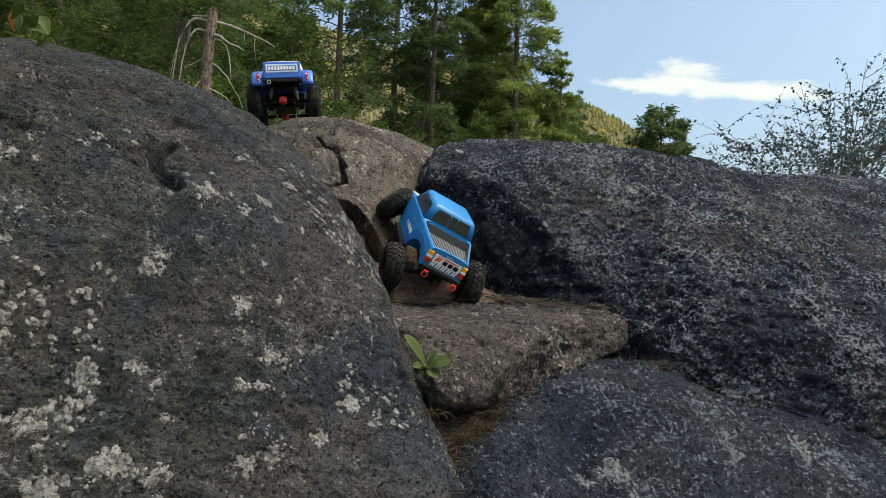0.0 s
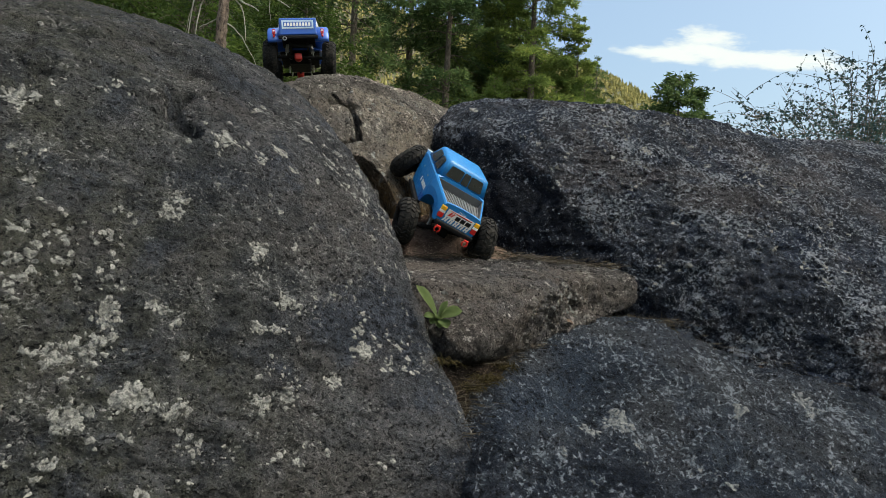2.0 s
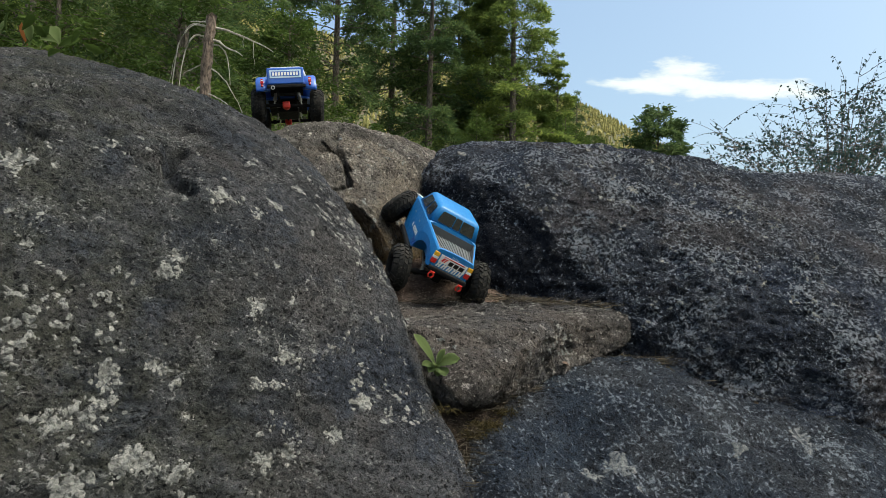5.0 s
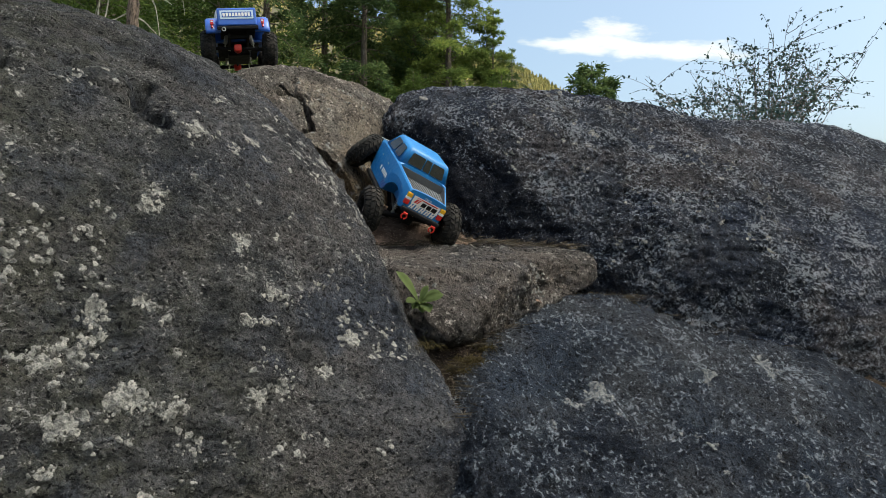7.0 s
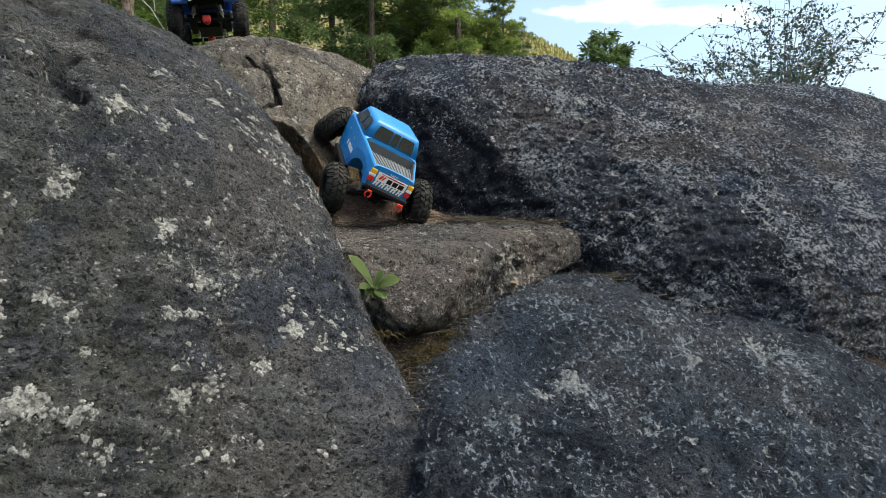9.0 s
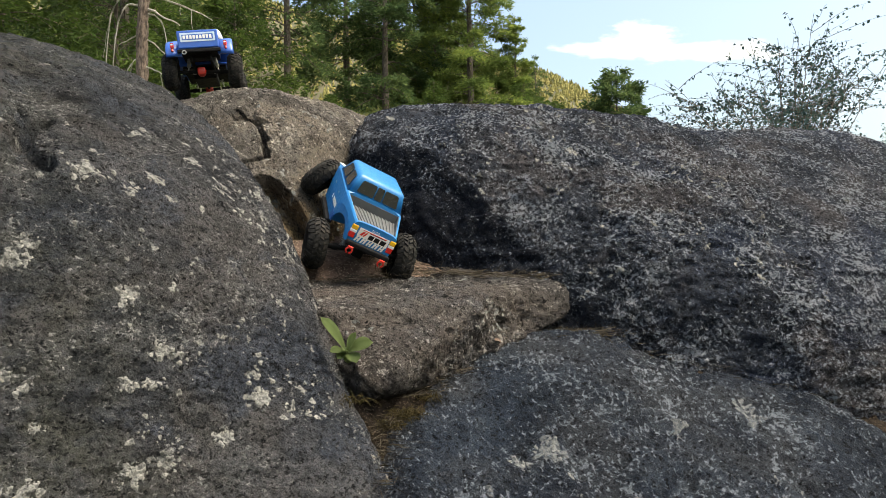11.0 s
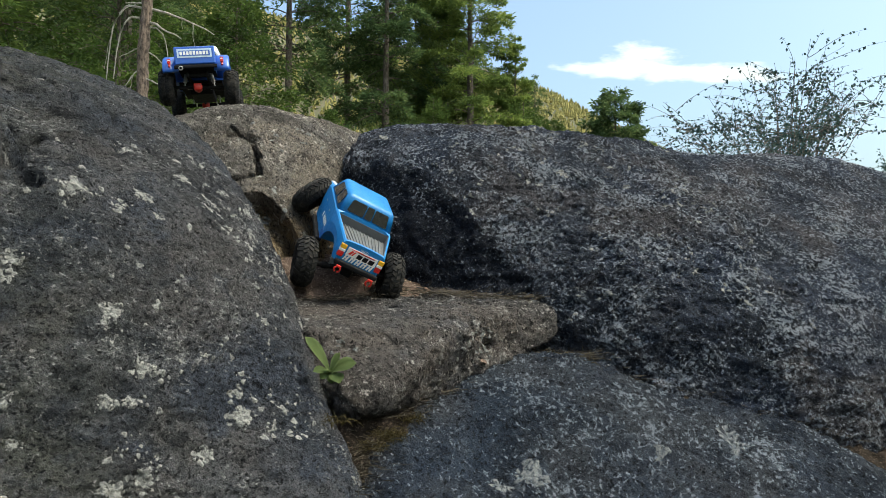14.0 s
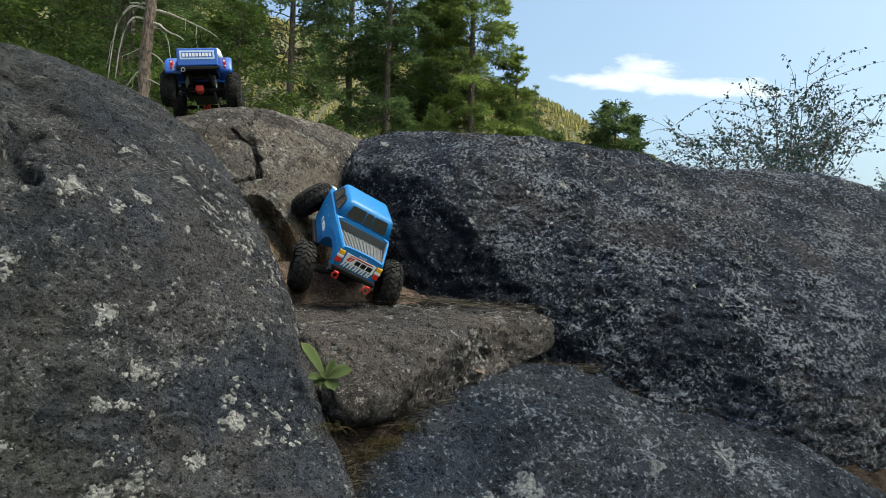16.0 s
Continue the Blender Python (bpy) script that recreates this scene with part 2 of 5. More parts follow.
# ---------------------------------------------------------------- mesh helpers
def mesh_object(name, verts, faces, mat, parent=None, smooth=True, label=""):
    """A mesh from arrays of vertices and of equal faces (or a list of faces)."""
    me = bpy.data.meshes.new(name)
    me.from_pydata(np.asarray(verts).tolist() if not isinstance(verts, list) else verts, [], faces.tolist() if isinstance(faces, np.ndarray) else faces)
    me.materials.append(mat)
    if smooth:
        me.polygons.foreach_set("use_smooth", [True] * len(me.polygons))
    me.update()
    ob = new(name, me)
    ob.parent = parent
    if label:
        ob["label"] = label
    return ob


def part(name, bm, mat, parent=None, label="", smooth=False):
    """Link a bmesh as one mesh object under a thing or a part."""
    me = bpy.data.meshes.new(name)
    bmesh.ops.recalc_face_normals(bm, faces=bm.faces[:])
    bm.to_mesh(me)
    bm.free()
    me.materials.append(mat)
    if smooth:
        me.polygons.foreach_set("use_smooth", [True] * len(me.polygons))
    ob = new(name, me)
    ob.parent = parent
    if label:
        ob["label"] = label
    return ob


def _hash(ix, iy, iz):
    h = (ix * 374761393 + iy * 668265263 + iz * 2147483647 + 1013904223) & 0xFFFFFFFF
    h = ((h ^ (h >> 13)) * 1274126177) & 0xFFFFFFFF
    h = ((h ^ (h >> 16)) * 2246822519) & 0xFFFFFFFF
    return ((h ^ (h >> 15)) & 0xFFFFFF) / float(0xFFFFFF) * 2 - 1


def value_noise(p, scale, seed=0):
    q = np.asarray(p) * scale + seed * 17.31
    i = np.floor(q).astype(np.int64)
    f = q - i
    f = f * f * f * (f * (f * 6 - 15) + 10)
    out = 0.0
    for dx in (0, 1):
        for dy in (0, 1):
            for dz in (0, 1):
                w = (f[:, 0] if dx else 1 - f[:, 0]) * (f[:, 1] if dy else 1 - f[:, 1]) * (f[:, 2] if dz else 1 - f[:, 2])
                out = out + w * _hash(i[:, 0] + dx, i[:, 1] + dy, i[:, 2] + dz)
    return out


def fbm(p, scale, octaves=4, gain=0.5, seed=0):
    out, a = 0.0, 1.0
    for o in range(octaves):
        out, a = out + a * value_noise(p, scale * 2.03**o, seed + o), a * gain
    return out


# ---------------------------------------------------------------- rocks
def groove_depth(p, line, width):
    """1 on a polyline, falling to 0 at width."""
    best = np.full(len(p), 9.0)
    for a, b in zip(line[:-1], line[1:]):
        a, b = np.array(a), np.array(b)
        t = np.clip(((p - a) @ (b - a)) / ((b - a) @ (b - a)), 0, 1)
        best = np.minimum(best, np.linalg.norm(p - a - t[:, None] * (b - a), axis=1))
    return np.clip(1 - best / width, 0, 1)


class Rock:
    """A boulder: a rounded block between planes (normal and distance from its heart), with a spur, bulges and hollows."""

    def __init__(self, heart, planes, power, bulges, reach, rough=1.0, seed=0, grooves=(), grain=(1, 1, 1), scoop=None, spur=None):
        self.c = np.array(heart, float)
        q = np.array(planes, float)
        self.a = q[:, :3] / np.linalg.norm(q[:, :3], axis=1)[:, None] / q[:, 3:4]
        self.k, self.bulges, self.reach, self.rough, self.seed, self.grooves, self.grain, self.scoop = power, bulges, reach, rough, seed, grooves, np.array(grain), scoop
        self.spur = None
        if spur:
            q = np.array(spur, float)
            self.spur = q[:, :3] / np.linalg.norm(q[:, :3], axis=1)[:, None] / q[:, 3:4]

    def surface(self, d):
        d = d / np.linalg.norm(d, axis=1)[:, None]
        r = 1 / ((np.maximum(0, d @ self.a.T) ** self.k).sum(1) + 1e-12) ** (1 / self.k)
        if self.spur is not None:
            q = 1 / ((np.maximum(0, d @ self.spur.T) ** self.k).sum(1) + 1e-12) ** (1 / self.k)
            r = (r**24 + q**24) ** (1 / 24)
        p = base = self.c + d * r[:, None]
        s = np.ones(len(d))
        for x, y, z, h in self.bulges:
            s += h * np.exp(-((p - (x, y, z)) ** 2).sum(1) / self.reach**2)
        p = self.c + d * (r * s)[:, None]
        g = p * self.grain
        off = 0.006 * fbm(p, 5.0, 3, 0.5, self.seed) + 0.0082 * fbm(g, 22.0, 3, 0.6, self.seed + 9)
        pits = fbm(g, 62.0, 2, 0.6, self.seed + 21)
        off += 0.0055 * pits + 0.0045 * fbm(g + 3.0, 38.0, 4, 0.62, self.seed + 31)
        off *= self.rough
        if self.scoop:
            off -= self.scoop(p)
        for line, width, deep, *late in self.grooves:
            wob = (p if late else base) + 0.006 * np.stack([value_noise(p, 45.0, 3), value_noise(p, 45.0, 4), value_noise(p, 45.0, 5)], 1)
            off -= deep * np.minimum(1, (2.5 if width < 0.02 else 1.6) * groove_depth(wob, line, width))
        return p + d * off[:, None]

    def mesh(self, name, mat, aim, rings=300, around=420, wide=100.0):
        aim = Vector(aim).normalized()
        turn = np.array(aim.to_track_quat("Z", "Y").to_matrix())
        s = np.linspace(0, 1, rings)
        th = np.radians(np.where(s < 0.88, 0.4 + (wide - 0.4) * s / 0.88, wide + (179.6 - wide) * (s - 0.88) / 0.12))
        ph = np.linspace(0, 2 * np.pi, around, endpoint=False)
        t, f = np.meshgrid(th, ph, indexing="ij")
        d = np.stack([np.sin(t) * np.cos(f), np.sin(t) * np.sin(f), np.cos(t)], -1).reshape(-1, 3) @ turn.T
        v = self.surface(d)
        i = np.arange(rings - 1)[:, None] * around
        j = np.arange(around)[None]
        n = (j + 1) % around
        quads = np.stack([i + j, i + around + j, i + around + n, i + n], -1).reshape(-1, 4)
        faces = quads.tolist() + [list(range(around)), list(range((rings - 1) * around, rings * around))[::-1]]
        return mesh_object(name, v, faces, mat)

    def patch(self, name, centre, radius, mat, parent, seed):
        """A crust of lichen: a few lobed flakes lying on the rock."""
        rnd = np.random.RandomState(seed)
        d0 = np.array(centre) - self.c
        w = d0 / np.linalg.norm(d0)
        u = np.cross(w, (0, 0, 1.0))
        u /= np.linalg.norm(u)
        v = np.cross(w, u)
        crumbs = [(0.0, 0.0, radius * 0.50)]
        for q in range(rnd.randint(34, 64)):
            a, t = rnd.rand() * 2 * np.pi, radius * rnd.rand() ** 0.7
            crumbs.append((t * np.cos(a), t * np.sin(a) * (0.6 + 0.4 * rnd.rand()), radius * (0.06 + 0.26 * rnd.rand() ** 2.0)))
        return self.flakes(name, [(d0 + x * u + y * v, R) for x, y, R in crumbs], mat, parent, rnd)

    def flakes(self, name, spots, mat, parent, rnd):
        """Low rounded crumbs of crust at the given spots (offsets from the heart, radii)."""
        n, rr = 13, np.array([0.08, 0.45, 0.8, 1.0])
        ang = np.linspace(0, 2 * np.pi, n, endpoint=False)
        i, j = np.arange(len(rr) - 1)[:, None] * n, np.arange(n)[None]
        k = (j + 1) % n
        quads = np.stack([i + j, i + n + j, i + n + k, i + k], -1).reshape(-1, 4)
        pts, high, faces = [], [], []
        for q, (mid, R) in enumerate(spots):
            w = mid / np.linalg.norm(mid)
            u = np.cross(w, (0, 0, 1.0))
            u /= np.linalg.norm(u)
            v = np.cross(w, u)
            edge = 1 + 0.16 * np.sin(2 * ang + rnd.rand() * 6) + 0.14 * np.sin(3 * ang + rnd.rand() * 6) + 0.10 * rnd.randn(n)
            pts.append((mid + (R * rr[:, None] * edge)[..., None] * (np.cos(ang)[:, None] * u + np.sin(ang)[:, None] * v)).reshape(-1, 3))
            high.append(((0.0008 + 0.0003 * rnd.rand()) * (1 - rr**4) - 0.0004)[:, None] * np.ones(n) + 0.0001 * rnd.randn(len(rr), n))
            faces += (quads + q * n * len(rr)).tolist() + [list(range(q * n * len(rr), q * n * len(rr) + n))[::-1]]
        p = self.surface(np.concatenate(pts))
        out = (p - self.c) / np.linalg.norm(p - self.c, axis=1)[:, None]
        p = p + np.concatenate(high).reshape(-1, 1) * out
        return tagged(mesh_object(name, p, faces, mat, parent), kind="stuff")

    def scatter(self, name, aim, wide, count, size, mat, parent, seed, crowd=0.1):
        """Many small crusts strewn unevenly over the side of the rock that faces aim."""
        rnd = np.random.RandomState(seed)
        d = np.array(aim) / np.linalg.norm(aim) + wide * (rnd.rand(count * 8, 3) * 2 - 1)
        p = self.surface(d)
        keep = np.nonzero(fbm(p, 7.0, 3, 0.6, seed) > crowd + 0.5 * (rnd.rand(len(p)) - 0.5))[0][:count]
        spots = []
        for q in p[keep]:
            for e in range(rnd.randint(1, 6)):
                R = size * (0.35 + 1.1 * rnd.rand() ** 2.2)
                spots.append((q - self.c + rnd.randn(3) * size * 1.6 * (e > 0), R))
        return self.flakes(name, spots, mat, parent, rnd)


def crest_creases(p):
    """Creases and small scarps near the crest of the tall boulder."""
    here = np.clip((-p[:, 0] - 0.36) / 0.16, 0, 1) * np.clip((p[:, 2] - 1.36) / 0.10, 0, 1)
    a, b = fbm(p * np.array([1, 1, 1.3]), 6.5, 3, 0.55, 61), fbm(p, 11.0, 3, 0.55, 62)
    return here * (0.022 * np.clip(1 - np.abs(a) / 0.16, 0, 1) ** 1.5 + 0.012 * np.clip(1 - np.abs(b) / 0.2, 0, 1) + 0.010 * np.clip(a, -1, 1))


def brow_scoop(p):
    """The hollow under the brow of the broad boulder."""
    brow = np.minimum(1.56 - p[:, 2], 1.715 - 1.156 * p[:, 0] - p[:, 2])
    return 0.016 * np.clip((brow + 0.01) / 0.07, 0, 1) ** 1.5 * np.clip((p[:, 2] - 1.1) / 0.25, 0, 1)


SEAM = [(0.54, 1.70, 1.035), (0.69, 1.66, 0.985), (0.80, 1.63, 0.955), (0.92, 1.60, 0.925), (1.04, 1.59, 0.90), (1.17, 1.58, 0.87)]
left_rock = Rock((-0.75, 1.75, 0.7), [(0.744, -0.194, 0.639, 0.871), (0.482, -0.823, 0.302, 0.880), (-0.551, -0.688, 0.473, 1.401), (0.289, -0.196, 0.937, 0.997), (-0.104, -0.443, 0.890, 1.120), (0.714, 0.677, -0.177, 0.265), (0.501, 0.667, 0.551, 1.120), (0.516, -0.785, 0.342, 1.171), (-1, 0, 0.1, 1.1), (0, 1, 0.1, 1.0), (0, 0, -1, 0.9), (0, -1, -0.6, 0.9)], 8,
                 [(-0.16, 1.25, 1.05, -0.011), (0.01, 1.26, 0.91, 0.009), (-0.33, 1.28, 1.36, 0.031), (-0.04, 1.42, 0.96, -0.011), (-0.19, 1.18, 0.97, -0.027), (-0.50, 1.55, 1.54, -0.011), (-0.23, 1.66, 1.38, 0.005), (-0.55, 1.35, 1.49, -0.019), (-0.30, 1.10, 1.06, 0.008), (0.04, 1.20, 0.85, 0.058)], 0.15, 0.50, 1,
                 [([(-0.83, 1.82, 1.75), (-0.796, 1.794, 1.736), (-0.696, 1.635, 1.663), (-0.657, 1.623, 1.647), (-0.59, 1.568, 1.606)], 0.024, 0.028), ([(-0.526, 1.334, 1.492), (-0.522, 1.269, 1.456), (-0.519, 1.225, 1.426), (-0.491, 1.209, 1.395), (-0.467, 1.211, 1.378)], 0.019, 0.030), ([(-0.480, 1.315, 1.470), (-0.455, 1.262, 1.425), (-0.440, 1.240, 1.385)], 0.060, -0.011), ([(-0.62, 1.60, 1.62), (-0.56, 1.62, 1.60)], 0.05, -0.010)], (1, 1, 1.4), crest_creases)
right_rock = Rock((0.75, 2.75, 0.95), [(-0.245, -0.956, 0.161, 1.143), (-0.510, -0.843, -0.173, 0.972), (0.396, -0.840, -0.372, 1.243), (0.167, -0.548, 0.819, 0.849), (-0.082, 0.401, 0.912, 0.704), (0.172, -0.490, 0.855, 1.177), (-0.220, 0.257, 0.941, 1.594), (0.927, -0.137, -0.349, 1.196), (-1, 0.1, 0, 0.85), (1, 0, 0, 1.9), (0, 1, 0, 1.4), (0, 0, -1, 0.8)], 7,
                  [(1.17, 2.57, 1.68, -0.025), (1.67, 2.69, 1.72, 0.018), (0.60, 2.41, 1.74, 0.017), (0.76, 2.15, 1.54, -0.027), (0.48, 1.92, 1.35, -0.024), (0.01, 2.15, 1.64, 0.013), (0.19, 2.33, 1.74, -0.008), (0.35, 2.06, 1.58, 0.014), (0.70, 1.74, 1.13, 0.015), (0.95, 2.50, 1.70, -0.006), (0.97, 1.99, 1.44, 0.025), (0.96, 1.88, 1.30, -0.022)], 0.2, 0.9, 2, [(SEAM, 0.060, 0.042, 1), ([(1.03, 1.93, 1.38), (1.12, 1.90, 1.36), (1.22, 1.93, 1.35)], 0.012, 0.014, 1)], (0.75, 1, 1.15), brow_scoop)
slab_rock = Rock((0.45, 1.35, 0.3), [(0.117, -0.530, 0.840, 0.563), (0.138, -0.526, 0.840, 0.612), (-0.202, -0.106, 0.974, 0.815), (0.608, 0.629, 0.484, 0.829), (0.111, -0.890, 0.441, 0.744), (-1, 0, 0.1, 0.51), (1, 0, 0.2, 1.3), (0, 1, 0, 0.5), (0, 0, -1, 0.5)], 6,
                 [(0.11, 1.22, 0.86, 0.059), (0.33, 1.36, 0.91, -0.027), (0.49, 1.75, 1.04, 0.028), (0.68, 1.66, 0.98, -0.028), (0.86, 1.49, 0.93, 0.019), (0.18, 1.71, 1.00, -0.020), (0.09, 1.33, 0.89, 0.053), (0.22, 1.30, 0.86, -0.060)], 0.15, 1.1, 3, [(SEAM, 0.030, 0.030, 1)], (0.6, 1, 1))
ledge_rock = Rock((0.12, 1.86, 1.09), [(0.049, -0.1645, 0.985, 0.107), (0.585, -0.805, 0.12, 0.268), (0.93, -0.3, 0.1, 0.36), (0.248, 0.11, -0.966, 0.078), (-1, -0.1, 0, 0.30), (0, 1, 0, 0.5), (0.05, -0.97, 0.2, 0.42)], 14,
                  [], 0.1, 0.75, 4, (), (1, 1, 1), None,
                  [(0.049, -0.1645, 0.985, 0.107), (0.1, -0.5, 0.86, 0.198), (0.1, -0.93, 0.35, 0.465), (-0.9, -0.35, -0.25, 0.315), (0.81, -0.486, -0.324, 0.220), (0.15, -0.1, -0.98, 0.148), (0, 1, 0, 0.5)])
wall_rock = Rock((-0.3, 2.6, 1.2), [(0.224, -0.899, 0.377, 0.878), (0.280, -0.649, 0.707, 0.629), (-0.416, 0.035, 0.909, 0.601), (0.588, -0.218, 0.779, 0.564), (0.967, -0.253, 0.0, 0.325), (-1, 0, 0, 0.5), (0, 1, 0, 0.6), (0, 0, -1, 0.6)], 8,
                 [(-0.16, 2.08, 1.47, -0.028), (-0.18, 1.91, 1.35, 0.025), (-0.10, 2.27, 1.61, 0.021), (-0.19, 2.42, 1.74, -0.019), (-0.45, 2.38, 1.80, 0.035)], 0.15, 0.6, 5, [([(-0.403, 2.129, 1.671), (-0.365, 2.121, 1.652), (-0.332, 2.096, 1.62), (-0.309, 2.06, 1.578), (-0.294, 2.005, 1.522)], 0.010, 0.050), ([(-0.294, 2.005, 1.522), (-0.322, 1.976, 1.507), (-0.356, 1.95, 1.495)], 0.009, 0.040), ([(-0.275, 1.915, 1.425), (-0.231, 1.899, 1.378), (-0.198, 1.89, 1.326), (-0.176, 1.889, 1.27)], 0.050, 0.100), ([(-0.395, 2.10, 1.640), (-0.36, 2.115, 1.636), (-0.325, 2.13, 1.632)], 0.018, 0.026, 1), ([(-0.36, 2.26, 1.735), (-0.37, 2.20, 1.705)], 0.012, 0.02, 1), ([(-0.384, 2.372, 1.787), (-0.371, 2.198, 1.707), (-0.365, 2.121, 1.652)], 0.020, 0.012), ([(-0.30, 2.04, 1.60), (-0.24, 2.10, 1.64), (-0.17, 2.13, 1.62)], 0.05, -0.014)])

left_boulder = tagged(left_rock.mesh("boulder", ROCK_LEFT, (0.5, -0.75, 0.45), 430, 580, 95), "large dark grey granite boulder with pale lichen patches", "boulder", "boulders of the rock garden")
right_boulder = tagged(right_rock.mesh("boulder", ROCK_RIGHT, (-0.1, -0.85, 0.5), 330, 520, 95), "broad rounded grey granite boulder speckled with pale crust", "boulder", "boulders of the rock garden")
slab_boulder = tagged(slab_rock.mesh("rock_slab", ROCK_SLAB, (0, -0.5, 0.85), 260, 420, 95), "sloping blue-grey granite slab below the ledge", "rock", "boulders of the rock garden")
ledge_boulder = tagged(ledge_rock.mesh("rock_ledge", ROCK_LEDGE, (0.2, -0.75, 0.6), 240, 400, 95), "brownish granite ledge wedged between the boulders", "rock", "boulders of the rock garden")
wall_boulder = tagged(wall_rock.mesh("rock_wall", ROCK_WALL, (0.12, -0.72, 0.62), 330, 640, 62), "tawny cracked granite block at the back of the gully", "rock", "boulders of the rock garden")

for i, (x, y, z, r) in enumerate((
    (-0.421, 1.236, 1.36, 0.026), (-0.347, 1.323, 1.361, 0.018), (-0.147, 1.237, 1.014, 0.024), (-0.159, 1.249, 1.052, 0.013), (-0.273, 1.159, 1.098, 0.020), (-0.306, 1.108, 1.058, 0.014),
    (-0.281, 1.127, 1.055, 0.011), (-0.327, 1.164, 1.182, 0.019), (-0.441, 1.024, 1.093, 0.014), (-0.184, 1.171, 0.972, 0.017), (-0.25, 1.104, 0.953, 0.021), (-0.283, 1.074, 0.945, 0.018),
    (-0.388, 1.028, 1.017, 0.011), (-0.492, 0.987, 1.079, 0.025), (-0.501, 0.962, 1.023, 0.022), (-0.539, 0.939, 1.018, 0.024), (-0.447, 0.972, 0.962, 0.030), (-0.505, 0.934, 0.937, 0.027),
    (-0.39, 1.0, 0.941, 0.021), (-0.446, 1.115, 1.259, 0.017), (-0.451, 1.094, 1.235, 0.019), (-0.694, 1.072, 1.404, 0.030), (-0.66, 1.60, 1.645, 0.022), (-0.36, 1.56, 1.49, 0.016), (-0.33, 1.50, 1.44, 0.018), (-0.27, 1.58, 1.42, 0.014), (-0.317, 1.312, 1.324, 0.011), (-0.43, 1.471, 1.497, 0.014),
)):
    left_rock.patch("lichen_patch", (x, y, z), r, LICHEN, left_boulder, 100 + i)
for i, (rock, ob, x, y, z, r) in enumerate((
    (slab_rock, slab_boulder, 0.32, 1.346, 0.912, 0.032), (slab_rock, slab_boulder, 0.264, 1.317, 0.899, 0.022), (slab_rock, slab_boulder, 0.733, 1.451, 0.923, 0.036), (slab_rock, slab_boulder, 0.575, 1.395, 0.915, 0.018),
    (right_rock, right_boulder, 0.539, 2.067, 1.543, 0.022), (right_rock, right_boulder, 0.738, 2.089, 1.526, 0.014), (right_rock, right_boulder, 0.035, 2.18, 1.652, 0.022),
)):
    rock.patch("lichen_patch", (x, y, z), r, DULL_LICHEN if rock is slab_rock else LICHEN, ob, 200 + i)
left_rock.scatter("lichen_crust", (0.45, -0.80, 0.40), 0.75, 680, 0.0042, LICHEN, left_boulder, 51)
left_rock.scatter("lichen_crust", (0.15, -0.85, 0.25), 0.35, 90, 0.0060, LICHEN, left_boulder, 52, -0.1)
left_rock.scatter("lichen_crust", (0.60, -0.25, 0.75), 0.35, 120, 0.0046, LICHEN, left_boulder, 53)
right_rock.scatter("lichen_crust", (-0.1, -0.75, 0.65), 0.45, 170, 0.0052, LICHEN, right_boulder, 54, 0.2)
ledge_rock.scatter("lichen_crust", (0.2, -0.75, 0.6), 0.7, 70, 0.0042, LICHEN, ledge_boulder, 56, 0.1)
slab_rock.scatter("lichen_crust", (0.1, -0.5, 0.85), 0.5, 70, 0.0045, DULL_LICHEN, slab_boulder, 57, 0.1)
wall_rock.scatter("lichen_crust", (0.3, -0.80, 0.50), 0.55, 90, 0.0060, LICHEN, wall_boulder, 55, 0.1)


# ---------------------------------------------------------------- ground
def step(x, a, b):
    t = np.clip((x - a) / (b - a), 0, 1)
    return t * t * (3 - 2 * t)


def ground_height(x, y):
    """The lie of the land: a bank behind the rocks, a long wooded slope rising to a ridge, and low banks behind the camera."""
    az = np.degrees(np.arctan2(x, np.maximum(y, 0.01)))
    slope = 0.15 - 0.075 * step(az, 0, 26)
    z = 0.05 + 1.1 * step(y, 1.6, 3.6) + np.maximum(0, np.minimum(y, 30) - 3.6) * slope
    r = np.hypot(x, y)
    crest = np.interp(az, [-70, -25, -8, 6, 12, 16, 20.4, 23.5, 30, 45], [95, 105, 90, 77, 68, 58, 47.5, 42.5, 32, 19])
    z = z + np.where(y > 0, step(r, 240, 1000) * 4 * (crest - 6), 0)
    back = np.where(y < 0, 14 * step(r, 25, 95) * step(-y / np.maximum(r, 0.1), 0.0, 0.5), 0)
    return z + back


def build_ground():
    rr = np.concatenate([np.linspace(0.05, 6, 40), np.geomspace(6.3, 60, 50), np.linspace(64, 1200, 70), np.geomspace(1300, 3600, 10)])
    aa = np.linspace(0, 2 * np.pi, 360, endpoint=False)
    r, a = np.meshgrid(rr, aa, indexing="ij")
    x, y = (r * np.cos(a)).ravel(), (r * np.sin(a)).ravel()
    z = ground_height(x, y)
    p = np.stack([x, y, z], 1)
    p[:, 2] += 0.05 * fbm(p, 1.4, 3) * np.minimum(1, r.ravel() / 3) * step(r.ravel(), 0.5, 4) + 4.8 * fbm(p, 0.01, 3, 0.5, 4) * step(r.ravel(), 240, 640)
    m = len(aa)
    i, j = np.arange(len(rr) - 1)[:, None] * m, np.arange(m)[None]
    n = (j + 1) % m
    q = np.stack([i + j, i + m + j, i + m + n, i + n], -1).reshape(-1, 4).tolist() + [list(range(m))[::-1]]
    return tagged(mesh_object("ground", p, q, GROUND), "needle-covered forest floor rising to a wooded hill", "ground", kind="structure")


build_ground()


